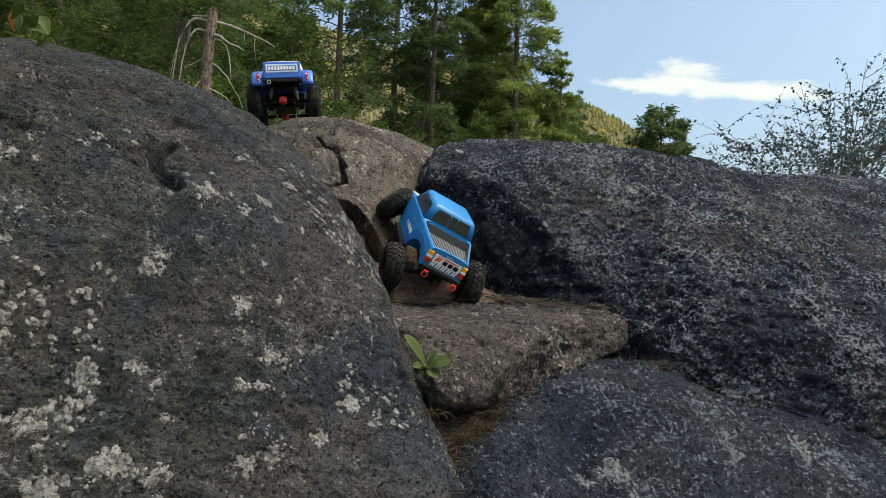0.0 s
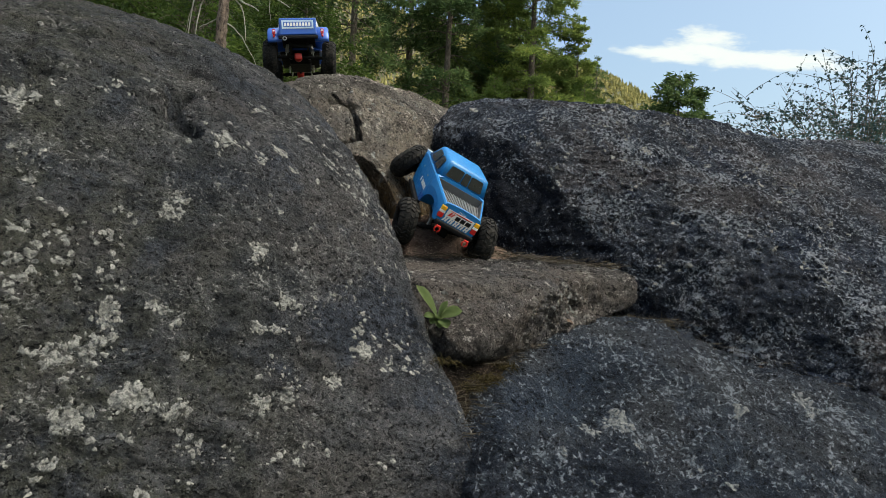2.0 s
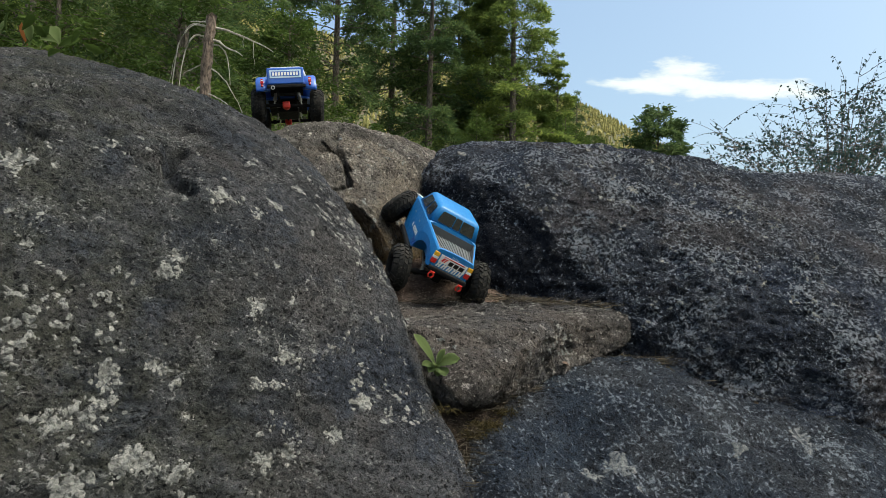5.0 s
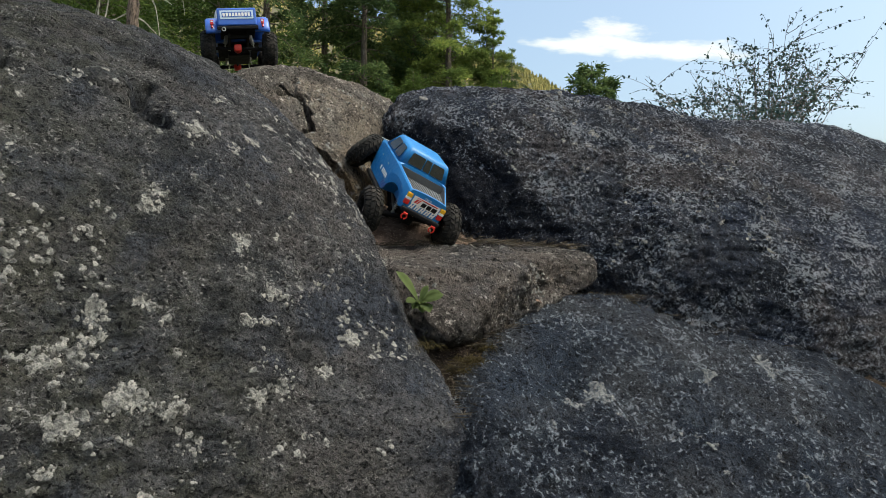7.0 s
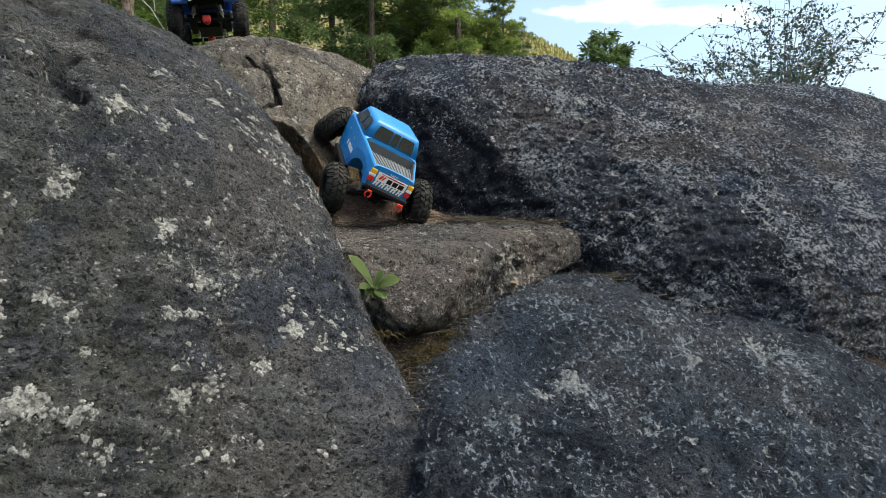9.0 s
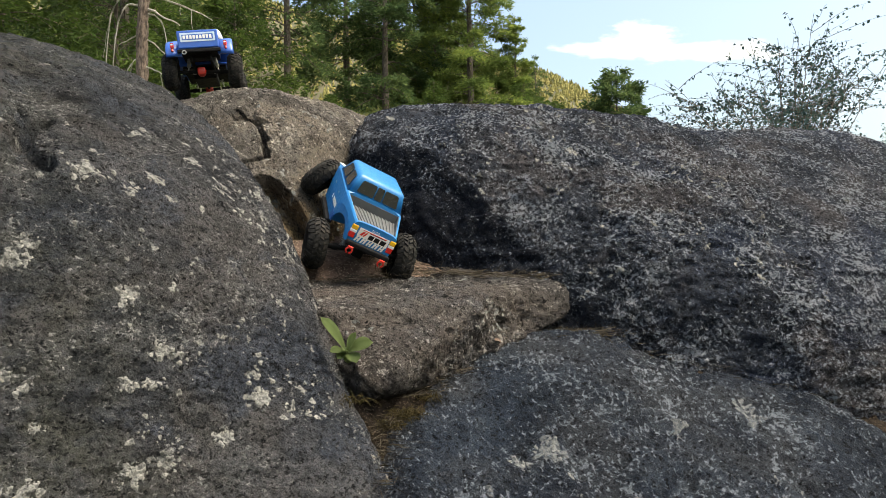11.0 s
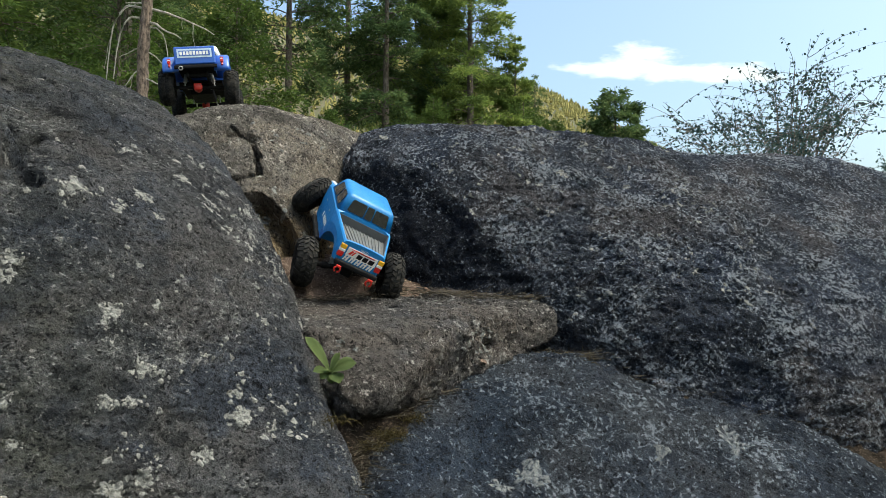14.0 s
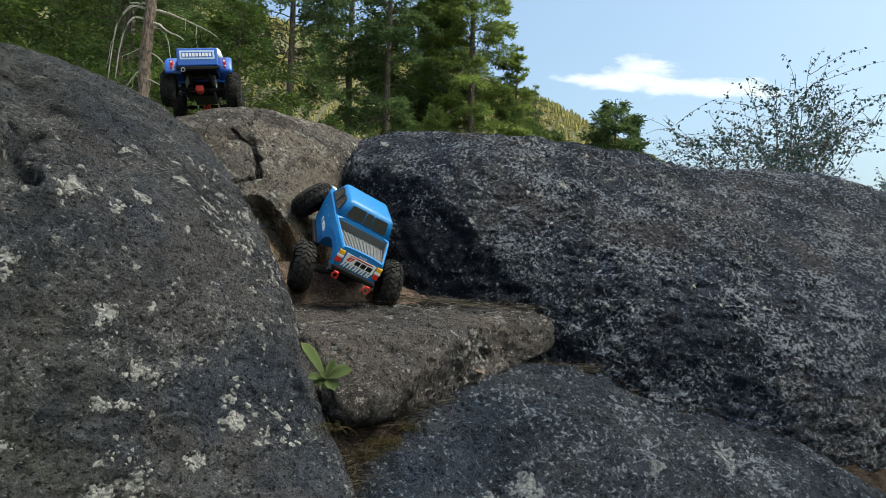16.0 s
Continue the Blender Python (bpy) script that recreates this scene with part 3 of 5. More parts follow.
def build_soil():
    """The dirt that fills the gully and the crack above the slab."""
    xs, ys = np.linspace(-0.25, 1.3, 190), np.linspace(0.7, 2.2, 180)
    x, y = [q.ravel() for q in np.meshgrid(xs, ys, indexing="ij")]
    low = np.minimum(0.944 - 0.28 * (x - 0.054) + 0.57 * (y - 1.374) - 0.012 - 0.7 * np.maximum(0, 1.36 - y), 0.985)
    line = 1.69 - 0.2 * (x - 0.54)
    seam = 1.006 - 0.28 * (x - 0.54) + 0.30 * (y - line)
    z = low + (seam - low) * step(x, 0.34, 0.5) - 2.0 * np.maximum(0, line - 0.06 - y) * step(x, 0.34, 0.5)
    p = np.stack([x, y, z], 1)
    p[:, 2] += 0.009 * fbm(p, 22.0, 4, 0.6, 6) + 0.004 * fbm(p, 90.0, 2, 0.6, 7)
    m = len(ys)
    i, j = np.arange(len(xs) - 1)[:, None] * m, np.arange(m - 1)[None]
    q = np.stack([i + j, i + m + j, i + m + j + 1, i + j + 1], -1).reshape(-1, 4)
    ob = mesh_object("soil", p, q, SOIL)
    return tagged(ob, "reddish brown soil filling the gully between rocks", "soil", kind="stuff")


build_soil()


def build_grit():
    """Reddish grit washed down onto the back of the ledge."""
    xs, ys = np.linspace(-0.24, 0.28, 120), np.linspace(1.62, 2.10, 110)
    x, y = [q.ravel() for q in np.meshgrid(xs, ys, indexing="ij")]
    front = 1.70 + 0.13 * step(x, -0.12, 0.10) + 0.10 * step(x, 0.15, 0.30)
    z = 1.199 - 0.05 * (x - 0.12) + 0.167 * (y - 1.86) + 0.055 * step(0.16 - x, 0, 0.25) * step(y, 1.66, 1.90) - 0.014 + 0.019 * step(y, front - 0.03, front + 0.06) - 0.7 * np.maximum(0, x - 0.16)
    p = np.stack([x, y, z], 1)
    p[:, 2] += 0.007 * fbm(p, 16.0, 3, 0.6, 8) + 0.0025 * fbm(p, 110.0, 2, 0.6, 9)
    m = len(ys)
    i, j = np.arange(len(xs) - 1)[:, None] * m, np.arange(m - 1)[None]
    q = np.stack([i + j, i + m + j, i + m + j + 1, i + j + 1], -1).reshape(-1, 4)
    return tagged(mesh_object("grit", p, q, GRIT), "pinkish brown grit and needles on the ledge", "soil", kind="stuff")


build_grit()


def build_cloud():
    """A bank of fair-weather cloud, very far off."""
    m = material("cloud", (1, 1, 1), 1.0)
    k = Nodes(m)
    sep = k.n.new("ShaderNodeSeparateXYZ")
    k.put(sep.inputs[0], k.co)
    e = k.noise(0.0075, 8.0, 0.62, k.stretch(0.5, 1, 1.7))
    x, z = sep.outputs[0], sep.outputs[2]

    def lobe(cx, cz, rx, rz):
        u = k.math("DIVIDE", k.math("SUBTRACT", x, cx), rx)
        v = k.math("DIVIDE", k.math("SUBTRACT", z, cz), rz)
        return k.math("SUBTRACT", 1.0, k.math("SQRT", k.math("ADD", k.math("MULTIPLY", u, u), k.math("MULTIPLY", v, v))))

    body = k.math("MAXIMUM", k.math("MAXIMUM", lobe(-95, 22, 120, 36), lobe(110, -16, 170, 30)), k.math("MAXIMUM", lobe(-185, -12, 110, 22), lobe(-90, 5, 120, 28)))
    a = k.ramp(k.math("ADD", body, k.math("MULTIPLY", k.math("SUBTRACT", e, 0.5), 3.8)), -0.10, 0.85)
    em, tr, mx = k.n.new("ShaderNodeEmission"), k.n.new("ShaderNodeBsdfTransparent"), k.n.new("ShaderNodeMixShader")
    em.inputs["Color"].default_value, em.inputs["Strength"].default_value = (0.97, 0.98, 1.0, 1), 0.46
    k.put(mx.inputs[0], a)
    k.l.new(tr.outputs[0], mx.inputs[1]), k.l.new(em.outputs[0], mx.inputs[2])
    k.l.new(mx.outputs[0], k.n["Material Output"].inputs["Surface"])
    bm = bmesh.new()
    plate(bm, [(-420, 0, -130), (420, 0, -130), (420, 0, 130), (-420, 0, 130)], 1.0, (0, 1, 0))
    ob = part("backdrop_cloud", bm, m)
    ob.location = (675, 1750, 568)
    return tagged(ob, "white fair-weather cloud bank low in the sky", "cloud", kind="structure")


# ---------------------------------------------------------------- trees
def blades(roots, ways, length, width, rnd, fold=0.35):
    """Small pointed leaves or needle sprays: one folded diamond each."""
    n = len(roots)
    ways = ways / np.linalg.norm(ways, axis=1)[:, None]
    side = np.cross(ways, rnd.randn(n, 3))
    side /= np.linalg.norm(side, axis=1)[:, None]
    up = np.cross(side, ways)
    L, W = (length * (0.6 + 0.8 * rnd.rand(n)))[:, None], (width * (0.6 + 0.8 * rnd.rand(n)))[:, None]
    mid = roots + ways * L * 0.5
    v = np.stack([roots, mid + side * W * 0.5 + up * W * fold * 0.5, roots + ways * L, mid - side * W * 0.5 + up * W * fold * 0.5], 1).reshape(-1, 3)
    return v, np.arange(n * 4).reshape(-1, 4)


def tube(path, radii, sides=6):
    """Vertices and quads of a tapering tube along a path."""
    path, radii = np.asarray(path, float), np.asarray(radii, float)
    d = np.gradient(path, axis=0)
    d /= np.linalg.norm(d, axis=1)[:, None] + 1e-9
    ref = np.where(np.abs(d[:, 2:3]) > 0.9, [[1.0, 0, 0]], [[0, 0, 1.0]])
    u = np.cross(d, ref)
    u /= np.linalg.norm(u, axis=1)[:, None]
    w = np.cross(d, u)
    a = np.linspace(0, 2 * np.pi, sides, endpoint=False)
    v = path[:, None] + radii[:, None, None] * (np.cos(a)[None, :, None] * u[:, None] + np.sin(a)[None, :, None] * w[:, None])
    i, j = np.arange(len(path) - 1)[:, None] * sides, np.arange(sides)[None]
    k = (j + 1) % sides
    return v.reshape(-1, 3), np.stack([i + j, i + sides + j, i + sides + k, i + k], -1).reshape(-1, 4)


def join(pieces):
    vs, fs, n = [], [], 0
    for v, f in pieces:
        vs.append(v), fs.append(f + n)
        n += len(v)
    return np.concatenate(vs), np.concatenate(fs)


def conifer(name, height, spread, bare, seed, needles, density=1.0, open_crown=0.0, spray=0.11, label="", bark=None):
    """A fir or pine: tapered trunk with limbs, and a crown of many small sprays in uneven layers."""
    rnd = np.random.RandomState(seed)
    tree = new(name)
    hs = np.linspace(0, height, 14)
    bend = np.cumsum(rnd.randn(14, 2) * 0.018 * height / 8, axis=0) * 0.5
    trunk = np.stack([bend[:, 0], bend[:, 1], hs], 1)
    at = lambda h: np.array([np.interp(h, hs, trunk[:, q]) for q in range(3)])
    wood = [tube(trunk, 0.0115 * height * (1 - hs / height) ** 0.8 + 0.006, 9)]
    roots, ways = [], []
    h = bare * height
    while h < height * 0.985:
        rel = (h / height - bare) / (1 - bare)
        reach = spread * (1 - rel) ** 0.75 * (0.55 + 0.45 * min(1, rel * 5 + 0.4))
        for b in range(rnd.randint(3, 6)):
            if rnd.rand() < open_crown:
                continue
            a, R = rnd.rand() * 2 * np.pi, reach * (0.55 + 0.6 * rnd.rand()) + 0.12
            s = np.linspace(0, 1, 7)
            lift, droop = 0.24 + 0.55 * rel + 0.20 * rnd.randn(), 0.38 + 0.35 * rnd.rand()
            out = np.stack([np.cos(a) * s * R, np.sin(a) * s * R, R * (lift * s - droop * s**2)], 1)
            limb = at(h) + out + np.cumsum(rnd.randn(7, 3) * 0.012, axis=0)
            wood.append(tube(limb, 0.0035 * height * (1 - rel * 0.6) * (1 - 0.85 * s) * 0.5 + 0.002, 4))
            n = int(0.62 * density * (18 + 105 * R))
            t = np.sqrt(rnd.rand(n)) * 0.93 + 0.07
            base = np.stack([np.interp(t, s, limb[:, q]) for q in range(3)], 1)
            sidew = np.array([-np.sin(a), np.cos(a), 0.0])
            off = (rnd.rand(n) * 2 - 1) * R * 0.46 * (1.05 - t)
            base = base + sidew * off[:, None] + rnd.randn(n, 3) * np.array([0.035, 0.035, 0.04]) - np.array([0, 0, 1.0]) * (np.abs(off) * 0.25)[:, None]
            way = np.array([np.cos(a), np.sin(a), -0.1]) * 0.75 + sidew * np.sign(off)[:, None] * 0.75 + rnd.randn(n, 3) * 0.55
            roots.append(base), ways.append(way)
        h += height * (0.022 + 0.02 * rnd.rand())
    roots, ways = np.concatenate(roots), np.concatenate(ways)
    v, f = join(wood)
    mesh_object("trunk", v, f, bark or BARK, tree)
    v, f = blades(roots, ways, spray * 1.25, spray * 0.38, rnd)
    mesh_object("crown", v, f, needles, tree, False)
    return tagged(tree, label or "dark green fir tree with drooping layered boughs", "tree", "trees of the wood")


def place(ob, x, y, rz=0.0, s=1.0, sink=0.1):
    z = float(ground_height(np.array([x]), np.array([y]))[0])
    ob.matrix_basis = pose(x, y, z - sink, 0, 0, rz) @ Matrix.Diagonal((s, s, s, 1))
    return ob


def plant_copy(ob, x, y, rz, s):
    z = float(ground_height(np.array([x]), np.array([y]))[0])
    c = copy_thing(ob, pose(x, y, z - 0.1, 0, 0, rz))
    c.scale = (s, s, s)
    return c


fir_a = place(conifer("fir_tree", 8.0, 1.75, 0.04, 11, FIR_SUNLIT, 5.0, 0.0, 0.082), 1.5, 16.0)
# this fir takes the darker pine needles, shade put into its colour
fir_b = place(conifer("fir_tree", 8.5, 2.2, 0.08, 12, PINE_AND_SHADED_FIR, 2.6, 0.1, 0.075), -4.6, 12.0)
pine_a = place(conifer("pine_tree", 7.5, 1.55, 0.16, 13, PINE_AND_SHADED_FIR, 2.6, 0.10, 0.095, "tall open pine with a bare lower trunk"), -0.42, 15.4)
pine_b = place(conifer("pine_tree", 8.5, 1.5, 0.38, 14, PINE_AND_SHADED_FIR, 2.6, 0.12, 0.10, "slender thin-crowned pine against the sky"), 1.1, 18.5)
# young firs darkened in colour to stand for shade
fir_low = place(conifer("young_fir_tree", 3.4, 1.5, 0.02, 15, LEAF_AND_SHADED_FIR, 1.8, 0.0, 0.062, "bushy young fir with fresh green boughs"), -2.3, 10.0)
for src, x, y, rz, s in (
    (fir_b, -6.4, 10.5, 80, 1.05), (fir_b, -5.2, 14.5, 150, 1.0), (fir_a, -8.2, 12.5, 40, 1.25), (fir_a, -5.6, 16.5, 200, 1.2),
    (pine_b, -2.35, 14.6, 110, 0.95), (fir_a, 0.75, 17.0, 120, 0.85), (fir_b, 0.3, 18.5, 240, 0.75), (fir_a, 2.65, 16.6, 290, 0.56), (fir_b, 3.25, 17.5, 20, 0.44), (fir_b, 1.5, 17.6, 70, 0.55),
    (fir_low, -3.6, 9.2, 70, 1.15), (fir_low, -4.9, 8.6, 160, 1.3), (fir_low, -1.2, 12.0, 230, 0.55), (fir_low, -6.6, 8.4, 300, 1.35), (fir_low, 0.6, 14.0, 20, 0.7),
    (fir_low, 2.9, 15.5, 100, 0.62), (fir_low, 1.7, 14.5, 10, 0.62), (fir_low, -8.4, 9.2, 20, 1.5), (fir_b, -7.4, 19.0, 30, 1.15), (fir_a, -0.7, 21.0, 30, 0.75),
    (fir_low, 4.2, 15.6, 50, 0.5), (fir_low, 3.75, 17.5, 250, 0.80), (fir_low, 2.65, 15.6, 130, 0.82), (fir_low, 3.15, 16.0, 15, 0.74), (pine_b, -1.35, 16.8, 310, 1.0), (fir_low, -5.8, 7.6, 200, 0.9), (fir_b, -7.2, 15.5, 35, 1.0), (fir_a, -9.5, 17.0, 75, 1.2), (fir_b, -4.6, 18.0, 130, 0.85),
):
    plant_copy(src, x, y, rz, s)


small_pine = place(conifer("pine_tree", 3.5, 1.45, 0.05, 23, PINE_AND_SHADED_FIR, 2.8, 0.05, 0.095, "small rounded pine standing alone"), 4.72, 15.5)


def build_snag():
    """A dead trunk, broken off, with bare arching branches."""
    rnd = np.random.RandomState(5)
    x, y = -2.30, 6.6
    z0 = float(ground_height(np.array([x]), np.array([y]))[0]) - 0.1
    tree = new("dead_tree")
    tree.location = (x, y, z0)
    top = 3.86 - z0
    hs = np.linspace(0, top, 110)
    wob = np.interp(hs, np.linspace(0, top, 9), rnd.randn(9))
    path = np.stack([-0.10 + 0.11 * hs / top + 0.007 * wob, 0.008 * np.roll(wob, 9), hs], 1)
    v, f = tube(path, 0.058 - 0.012 * hs / top, 28)
    axis = np.repeat(path, 28, axis=0)
    bark = fbm(v * np.array([1, 1, 0.35]), 75.0, 3, 0.6, 71) + 0.7 * fbm(v, 14.0, 2, 0.5, 72)
    v = v + (v - axis) / np.linalg.norm(v - axis, axis=1)[:, None] * (0.0055 * bark)[:, None]
    v[-28:, 2] += 0.03 * rnd.rand(28)
    mesh_object("trunk", v, f.tolist() + [list(range(len(v) - 28, len(v)))], SNAG_BARK, tree)
    for q in range(9):
        i, t = rnd.randint(35, 105), rnd.rand() * 6.28
        out = np.array([np.cos(t), np.sin(t), 0.3 * rnd.randn()])
        stub = path[i] + np.linspace(0.03, 0.075 + 0.04 * rnd.rand(), 5)[:, None] * out
        sv, sf = tube(stub, np.linspace(0.009, 0.005, 5), 7)
        mesh_object("branch_stub", sv, sf.tolist() + [list(range(len(sv) - 7, len(sv)))], SNAG_BARK, tree)
    # height, reach, drop, how it bends (above 2: over and down; below: straight), thickness
    for h, dx, drop, bend, r in ((top - 0.10, 0.60, 0.19, 1.7, 0.012), (top - 0.22, 0.36, 0.20, 1.3, 0.013), (top - 0.10, -0.35, 0.70, 3.0, 0.011), (top - 0.22, -0.25, 0.58, 3.0, 0.010), (top - 0.05, -0.20, 0.0, 1.5, 0.011), (top - 0.30, 0.22, 0.40, 2.2, 0.007), (top - 0.5, 0.30, 0.42, 1.6, 0.006), (top - 0.75, 0.30, 0.20, 1.5, 0.006), (top - 0.45, -0.24, 0.10, 1.2, 0.006), (top - 0.62, -0.2, 0.25, 1.6, 0.005)):
        s = np.linspace(0, 1, 14)
        out = np.sin(s * 1.5) if bend > 2 else s
        p = np.stack([dx * out, 0.25 * s * (rnd.rand() - 0.5), (0.05 * np.sin(s * 3.1) if bend > 2 else 0.0) - drop * s**bend], 1) + np.array([0, 0, h]) + np.cumsum(rnd.randn(14, 3) * 0.004, axis=0)
        pieces = [tube(p, r * (1 - 0.8 * s) + 0.002, 6)]
        for q in range(rnd.randint(0, 3)):
            i = rnd.randint(4, 11)
            tw = p[i] + np.linspace(0, 1, 6)[:, None] * np.array([0.10 * np.sign(dx) * rnd.rand(), 0.1 * rnd.randn(), -0.10 - 0.20 * rnd.rand()]) + np.cumsum(rnd.randn(6, 3) * 0.006, axis=0)
            pieces.append(tube(tw, np.linspace(0.004, 0.0012, 6), 4))
        v, f = join(pieces)
        mesh_object("branch", v, f, DEAD_WOOD, tree, True, "bare grey dead branch")
    return tagged(tree, "broken dead tree trunk with bare arching grey branches", "tree")


build_snag()


def bush(name, x, y, height, spread, stems, leaves, seed, label, lean=0.0):
    """A thin-stemmed shrub with small sparse leaves."""
    rnd = np.random.RandomState(seed)
    ob = new(name)
    ob.location = (x, y, float(ground_height(np.array([x]), np.array([y]))[0]) - 0.05)
    roots, ways = [], []
    for k in range(stems):
        a, R = rnd.rand() * 2 * np.pi, spread * (0.25 + 0.85 * rnd.rand())
        H = height * (0.78 + 0.24 * rnd.rand()) * (1 - 0.22 * R / spread)
        low = max(0.0, -math.cos(a))
        R, H = R * (0.72 + 0.38 * low), H * (1 - 0.20 * low * min(1, R / spread))
        s = np.linspace(0, 1, 14)
        droop = rnd.rand() ** 1.5 * 0.35
        p = np.stack([np.cos(a) * R * s**1.3 + lean * s, np.sin(a) * R * s**1.3 * 0.6, H * (s - droop * s**4)], 1) + np.cumsum(rnd.randn(14, 3) * 0.010, axis=0)
        pieces = [tube(p, 0.0065 * (1 - 0.88 * s) + 0.001, 5)]
        for q in range(11):
            i = rnd.randint(4, 13)
            L = (0.20 + 0.38 * rnd.rand()) * height / 2.4
            u = np.linspace(0, 1, 7)[:, None]
            way = np.array([rnd.randn() * 0.8, rnd.randn() * 0.5, 0.25 + 0.5 * rnd.rand()])
            tw = p[i] + u * way / np.linalg.norm(way) * L - np.array([0, 0, 0.12]) * u**2 + np.cumsum(rnd.randn(7, 3) * 0.006, axis=0)
            pieces.append(tube(tw, np.linspace(0.0035, 0.001, 7), 4))
            n = leaves
            t = rnd.rand(n) * 6
            b = np.stack([np.interp(t, np.arange(7), tw[:, c]) for c in range(3)], 1)
            roots.append(b + rnd.randn(n, 3) * 0.012), ways.append(rnd.randn(n, 3) + np.array([0, 0, -0.5]))
        t = rnd.rand(leaves) * 9 + 4
        roots.append(np.stack([np.interp(t, np.arange(14), p[:, c]) for c in range(3)], 1) + rnd.randn(leaves, 3) * 0.015), ways.append(rnd.randn(leaves, 3))
        v, f = join(pieces)
        mesh_object("stem", v, f, STEM, ob)
    v, f = blades(np.concatenate(roots), np.concatenate(ways), 0.036, 0.027, rnd)
    mesh_object("leaves", v, f, BUSH_LEAF, ob, False)
    return tagged(ob, label, "bush")


bush("bush", 4.25, 7.7, 2.95, 1.75, 60, 11, 36, "sparse thin-stemmed bush with small dark leaves", 0.12)
bush("bush", 6.0, 8.4, 1.6, 0.9, 16, 18, 32, "sparse thin-stemmed bush with small dark leaves")


def build_hill_trees():
    """The far pine wood on the hill, its sunlight put into the colour."""
    rnd = np.random.RandomState(8)
    n = 15000
    az, r = np.radians(-38 + 66 * rnd.rand(n)), 400 + 690 * np.sqrt(rnd.rand(n))
    x, y = r * np.sin(az), r * np.cos(az)
    z = ground_height(x, y)
    h, w = 5.0 + 7.0 * rnd.rand(n) ** 2, 1.5 + 1.6 * rnd.rand(n)
    vs, fs, k = [], [], 0
    a = np.linspace(0, 2 * np.pi, 6, endpoint=False)
    for lo, hi, ww in ((0.1, 0.55, 1.0), (0.35, 0.8, 0.75), (0.6, 1.0, 0.5)):
        jit = 0.75 + 0.5 * rnd.rand(n, 6)
        ring = np.stack([x[:, None] + np.cos(a) * (w * ww)[:, None] * jit, y[:, None] + np.sin(a) * (w * ww)[:, None] * jit, (z + lo * h)[:, None] + 0.6 * rnd.randn(n, 6)], -1)
        tip = np.stack([x, y, z + hi * h], -1)[:, None]
        v = np.concatenate([ring, tip], 1).reshape(-1, 3)
        base = np.arange(n)[:, None, None] * 7
        tri = np.stack([np.arange(6), (np.arange(6) + 1) % 6, np.full(6, 6)], -1)[None]
        vs.append(v), fs.append((base + tri).reshape(-1, 3) + k)
        k += len(v)
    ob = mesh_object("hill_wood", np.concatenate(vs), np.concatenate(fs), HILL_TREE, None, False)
    return tagged(ob, "distant hillside of pines with warm sunlight in their colour", "forest", kind="stuff")


build_hill_trees()


# ---------------------------------------------------------------- model trucks
def paint(name, base, rough=0.3, coat=0.5, metal=0.0, grime=0.25):
    m = material(name, base, rough, metal)
    k = Nodes(m)
    dust = k.ramp(k.noise(40.0, 5.0, 0.7), 0.45, 0.75, 0.0, grime)
    c = k.mix(dust, base, (0.19, 0.17, 0.14))
    k.finish(c, k.ramp(k.noise(90.0, 4.0, 0.7), 0.35, 0.7, rough, rough + 0.22))
    k.bsdf.inputs["Coat Weight"].default_value, k.bsdf.inputs["Coat Roughness"].default_value = coat, 0.12
    return m


def rubber_material():
    m = material("tyre_rubber", (0.020, 0.020, 0.020), 0.85)
    k = Nodes(m)
    c = k.mix(k.ramp(k.noise(55.0, 5.0, 0.7), 0.4, 0.72), (0.012, 0.012, 0.012), (0.042, 0.038, 0.032))
    k.bsdf.inputs["Specular IOR Level"].default_value = 0.2
    k.finish(c, 0.88, k.bump(k.noise(700.0, 2.0), 0.0008, 0.6))
    return m


BLUE = paint("blue_paint", (0.006, 0.160, 0.43), 0.38, 0.2, 0.0, 0.10)
NAVY = paint("deep_blue_paint", (0.014, 0.090, 0.42), 0.30, 0.6, 0.0, 0.06)
SILVER = paint("brushed_silver", (0.62, 0.63, 0.64), 0.34, 0.2, 0.55, 0.18)
BLACK = paint("black_plastic", (0.009, 0.009, 0.010), 0.75, 0.0, 0.0, 0.02)
BLACK.node_tree.nodes["Principled BSDF"].inputs["Specular IOR Level"].default_value = 0.15
CHARCOAL = paint("charcoal_liner", (0.085, 0.088, 0.092), 0.6, 0.0, 0.0, 0.12)
STEEL = paint("worn_steel", (0.42, 0.42, 0.42), 0.35, 0.0, 0.9, 0.15)
RED = paint("red_anodised", (0.60, 0.022, 0.012), 0.4, 0.2, 0.0, 0.08)
WHITE = paint("white_sticker", (0.74, 0.74, 0.72), 0.45, 0.0, 0.0, 0.06)
AMBER = paint("amber_lens", (0.80, 0.42, 0.02), 0.2, 0.5, 0.0, 0.0)
LENS_RED = paint("red_lens", (0.55, 0.015, 0.012), 0.2, 0.5, 0.0, 0.0)
BAR_GREY = paint("pale_blue_badge", (0.50, 0.62, 0.74), 0.4, 0.0, 0.0, 0.05)
GLASS = paint("tinted_window", (0.012, 0.014, 0.016), 0.08, 0.3, 0.0, 0.05)
RUBBER = rubber_material()


def box(bm, x0, x1, y0, y1, z0, z1, bevel=0.0):
    r = bmesh.ops.create_cube(bm, size=1.0, matrix=Matrix.LocRotScale(((x0 + x1) / 2, (y0 + y1) / 2, (z0 + z1) / 2), None, (abs(x1 - x0), abs(y1 - y0), abs(z1 - z0))))
    if bevel:
        edges = list({e for v in r["verts"] for e in v.link_edges})
        bmesh.ops.bevel(bm, geom=edges, offset=bevel, segments=2, affect="EDGES", profile=0.5)
    return r


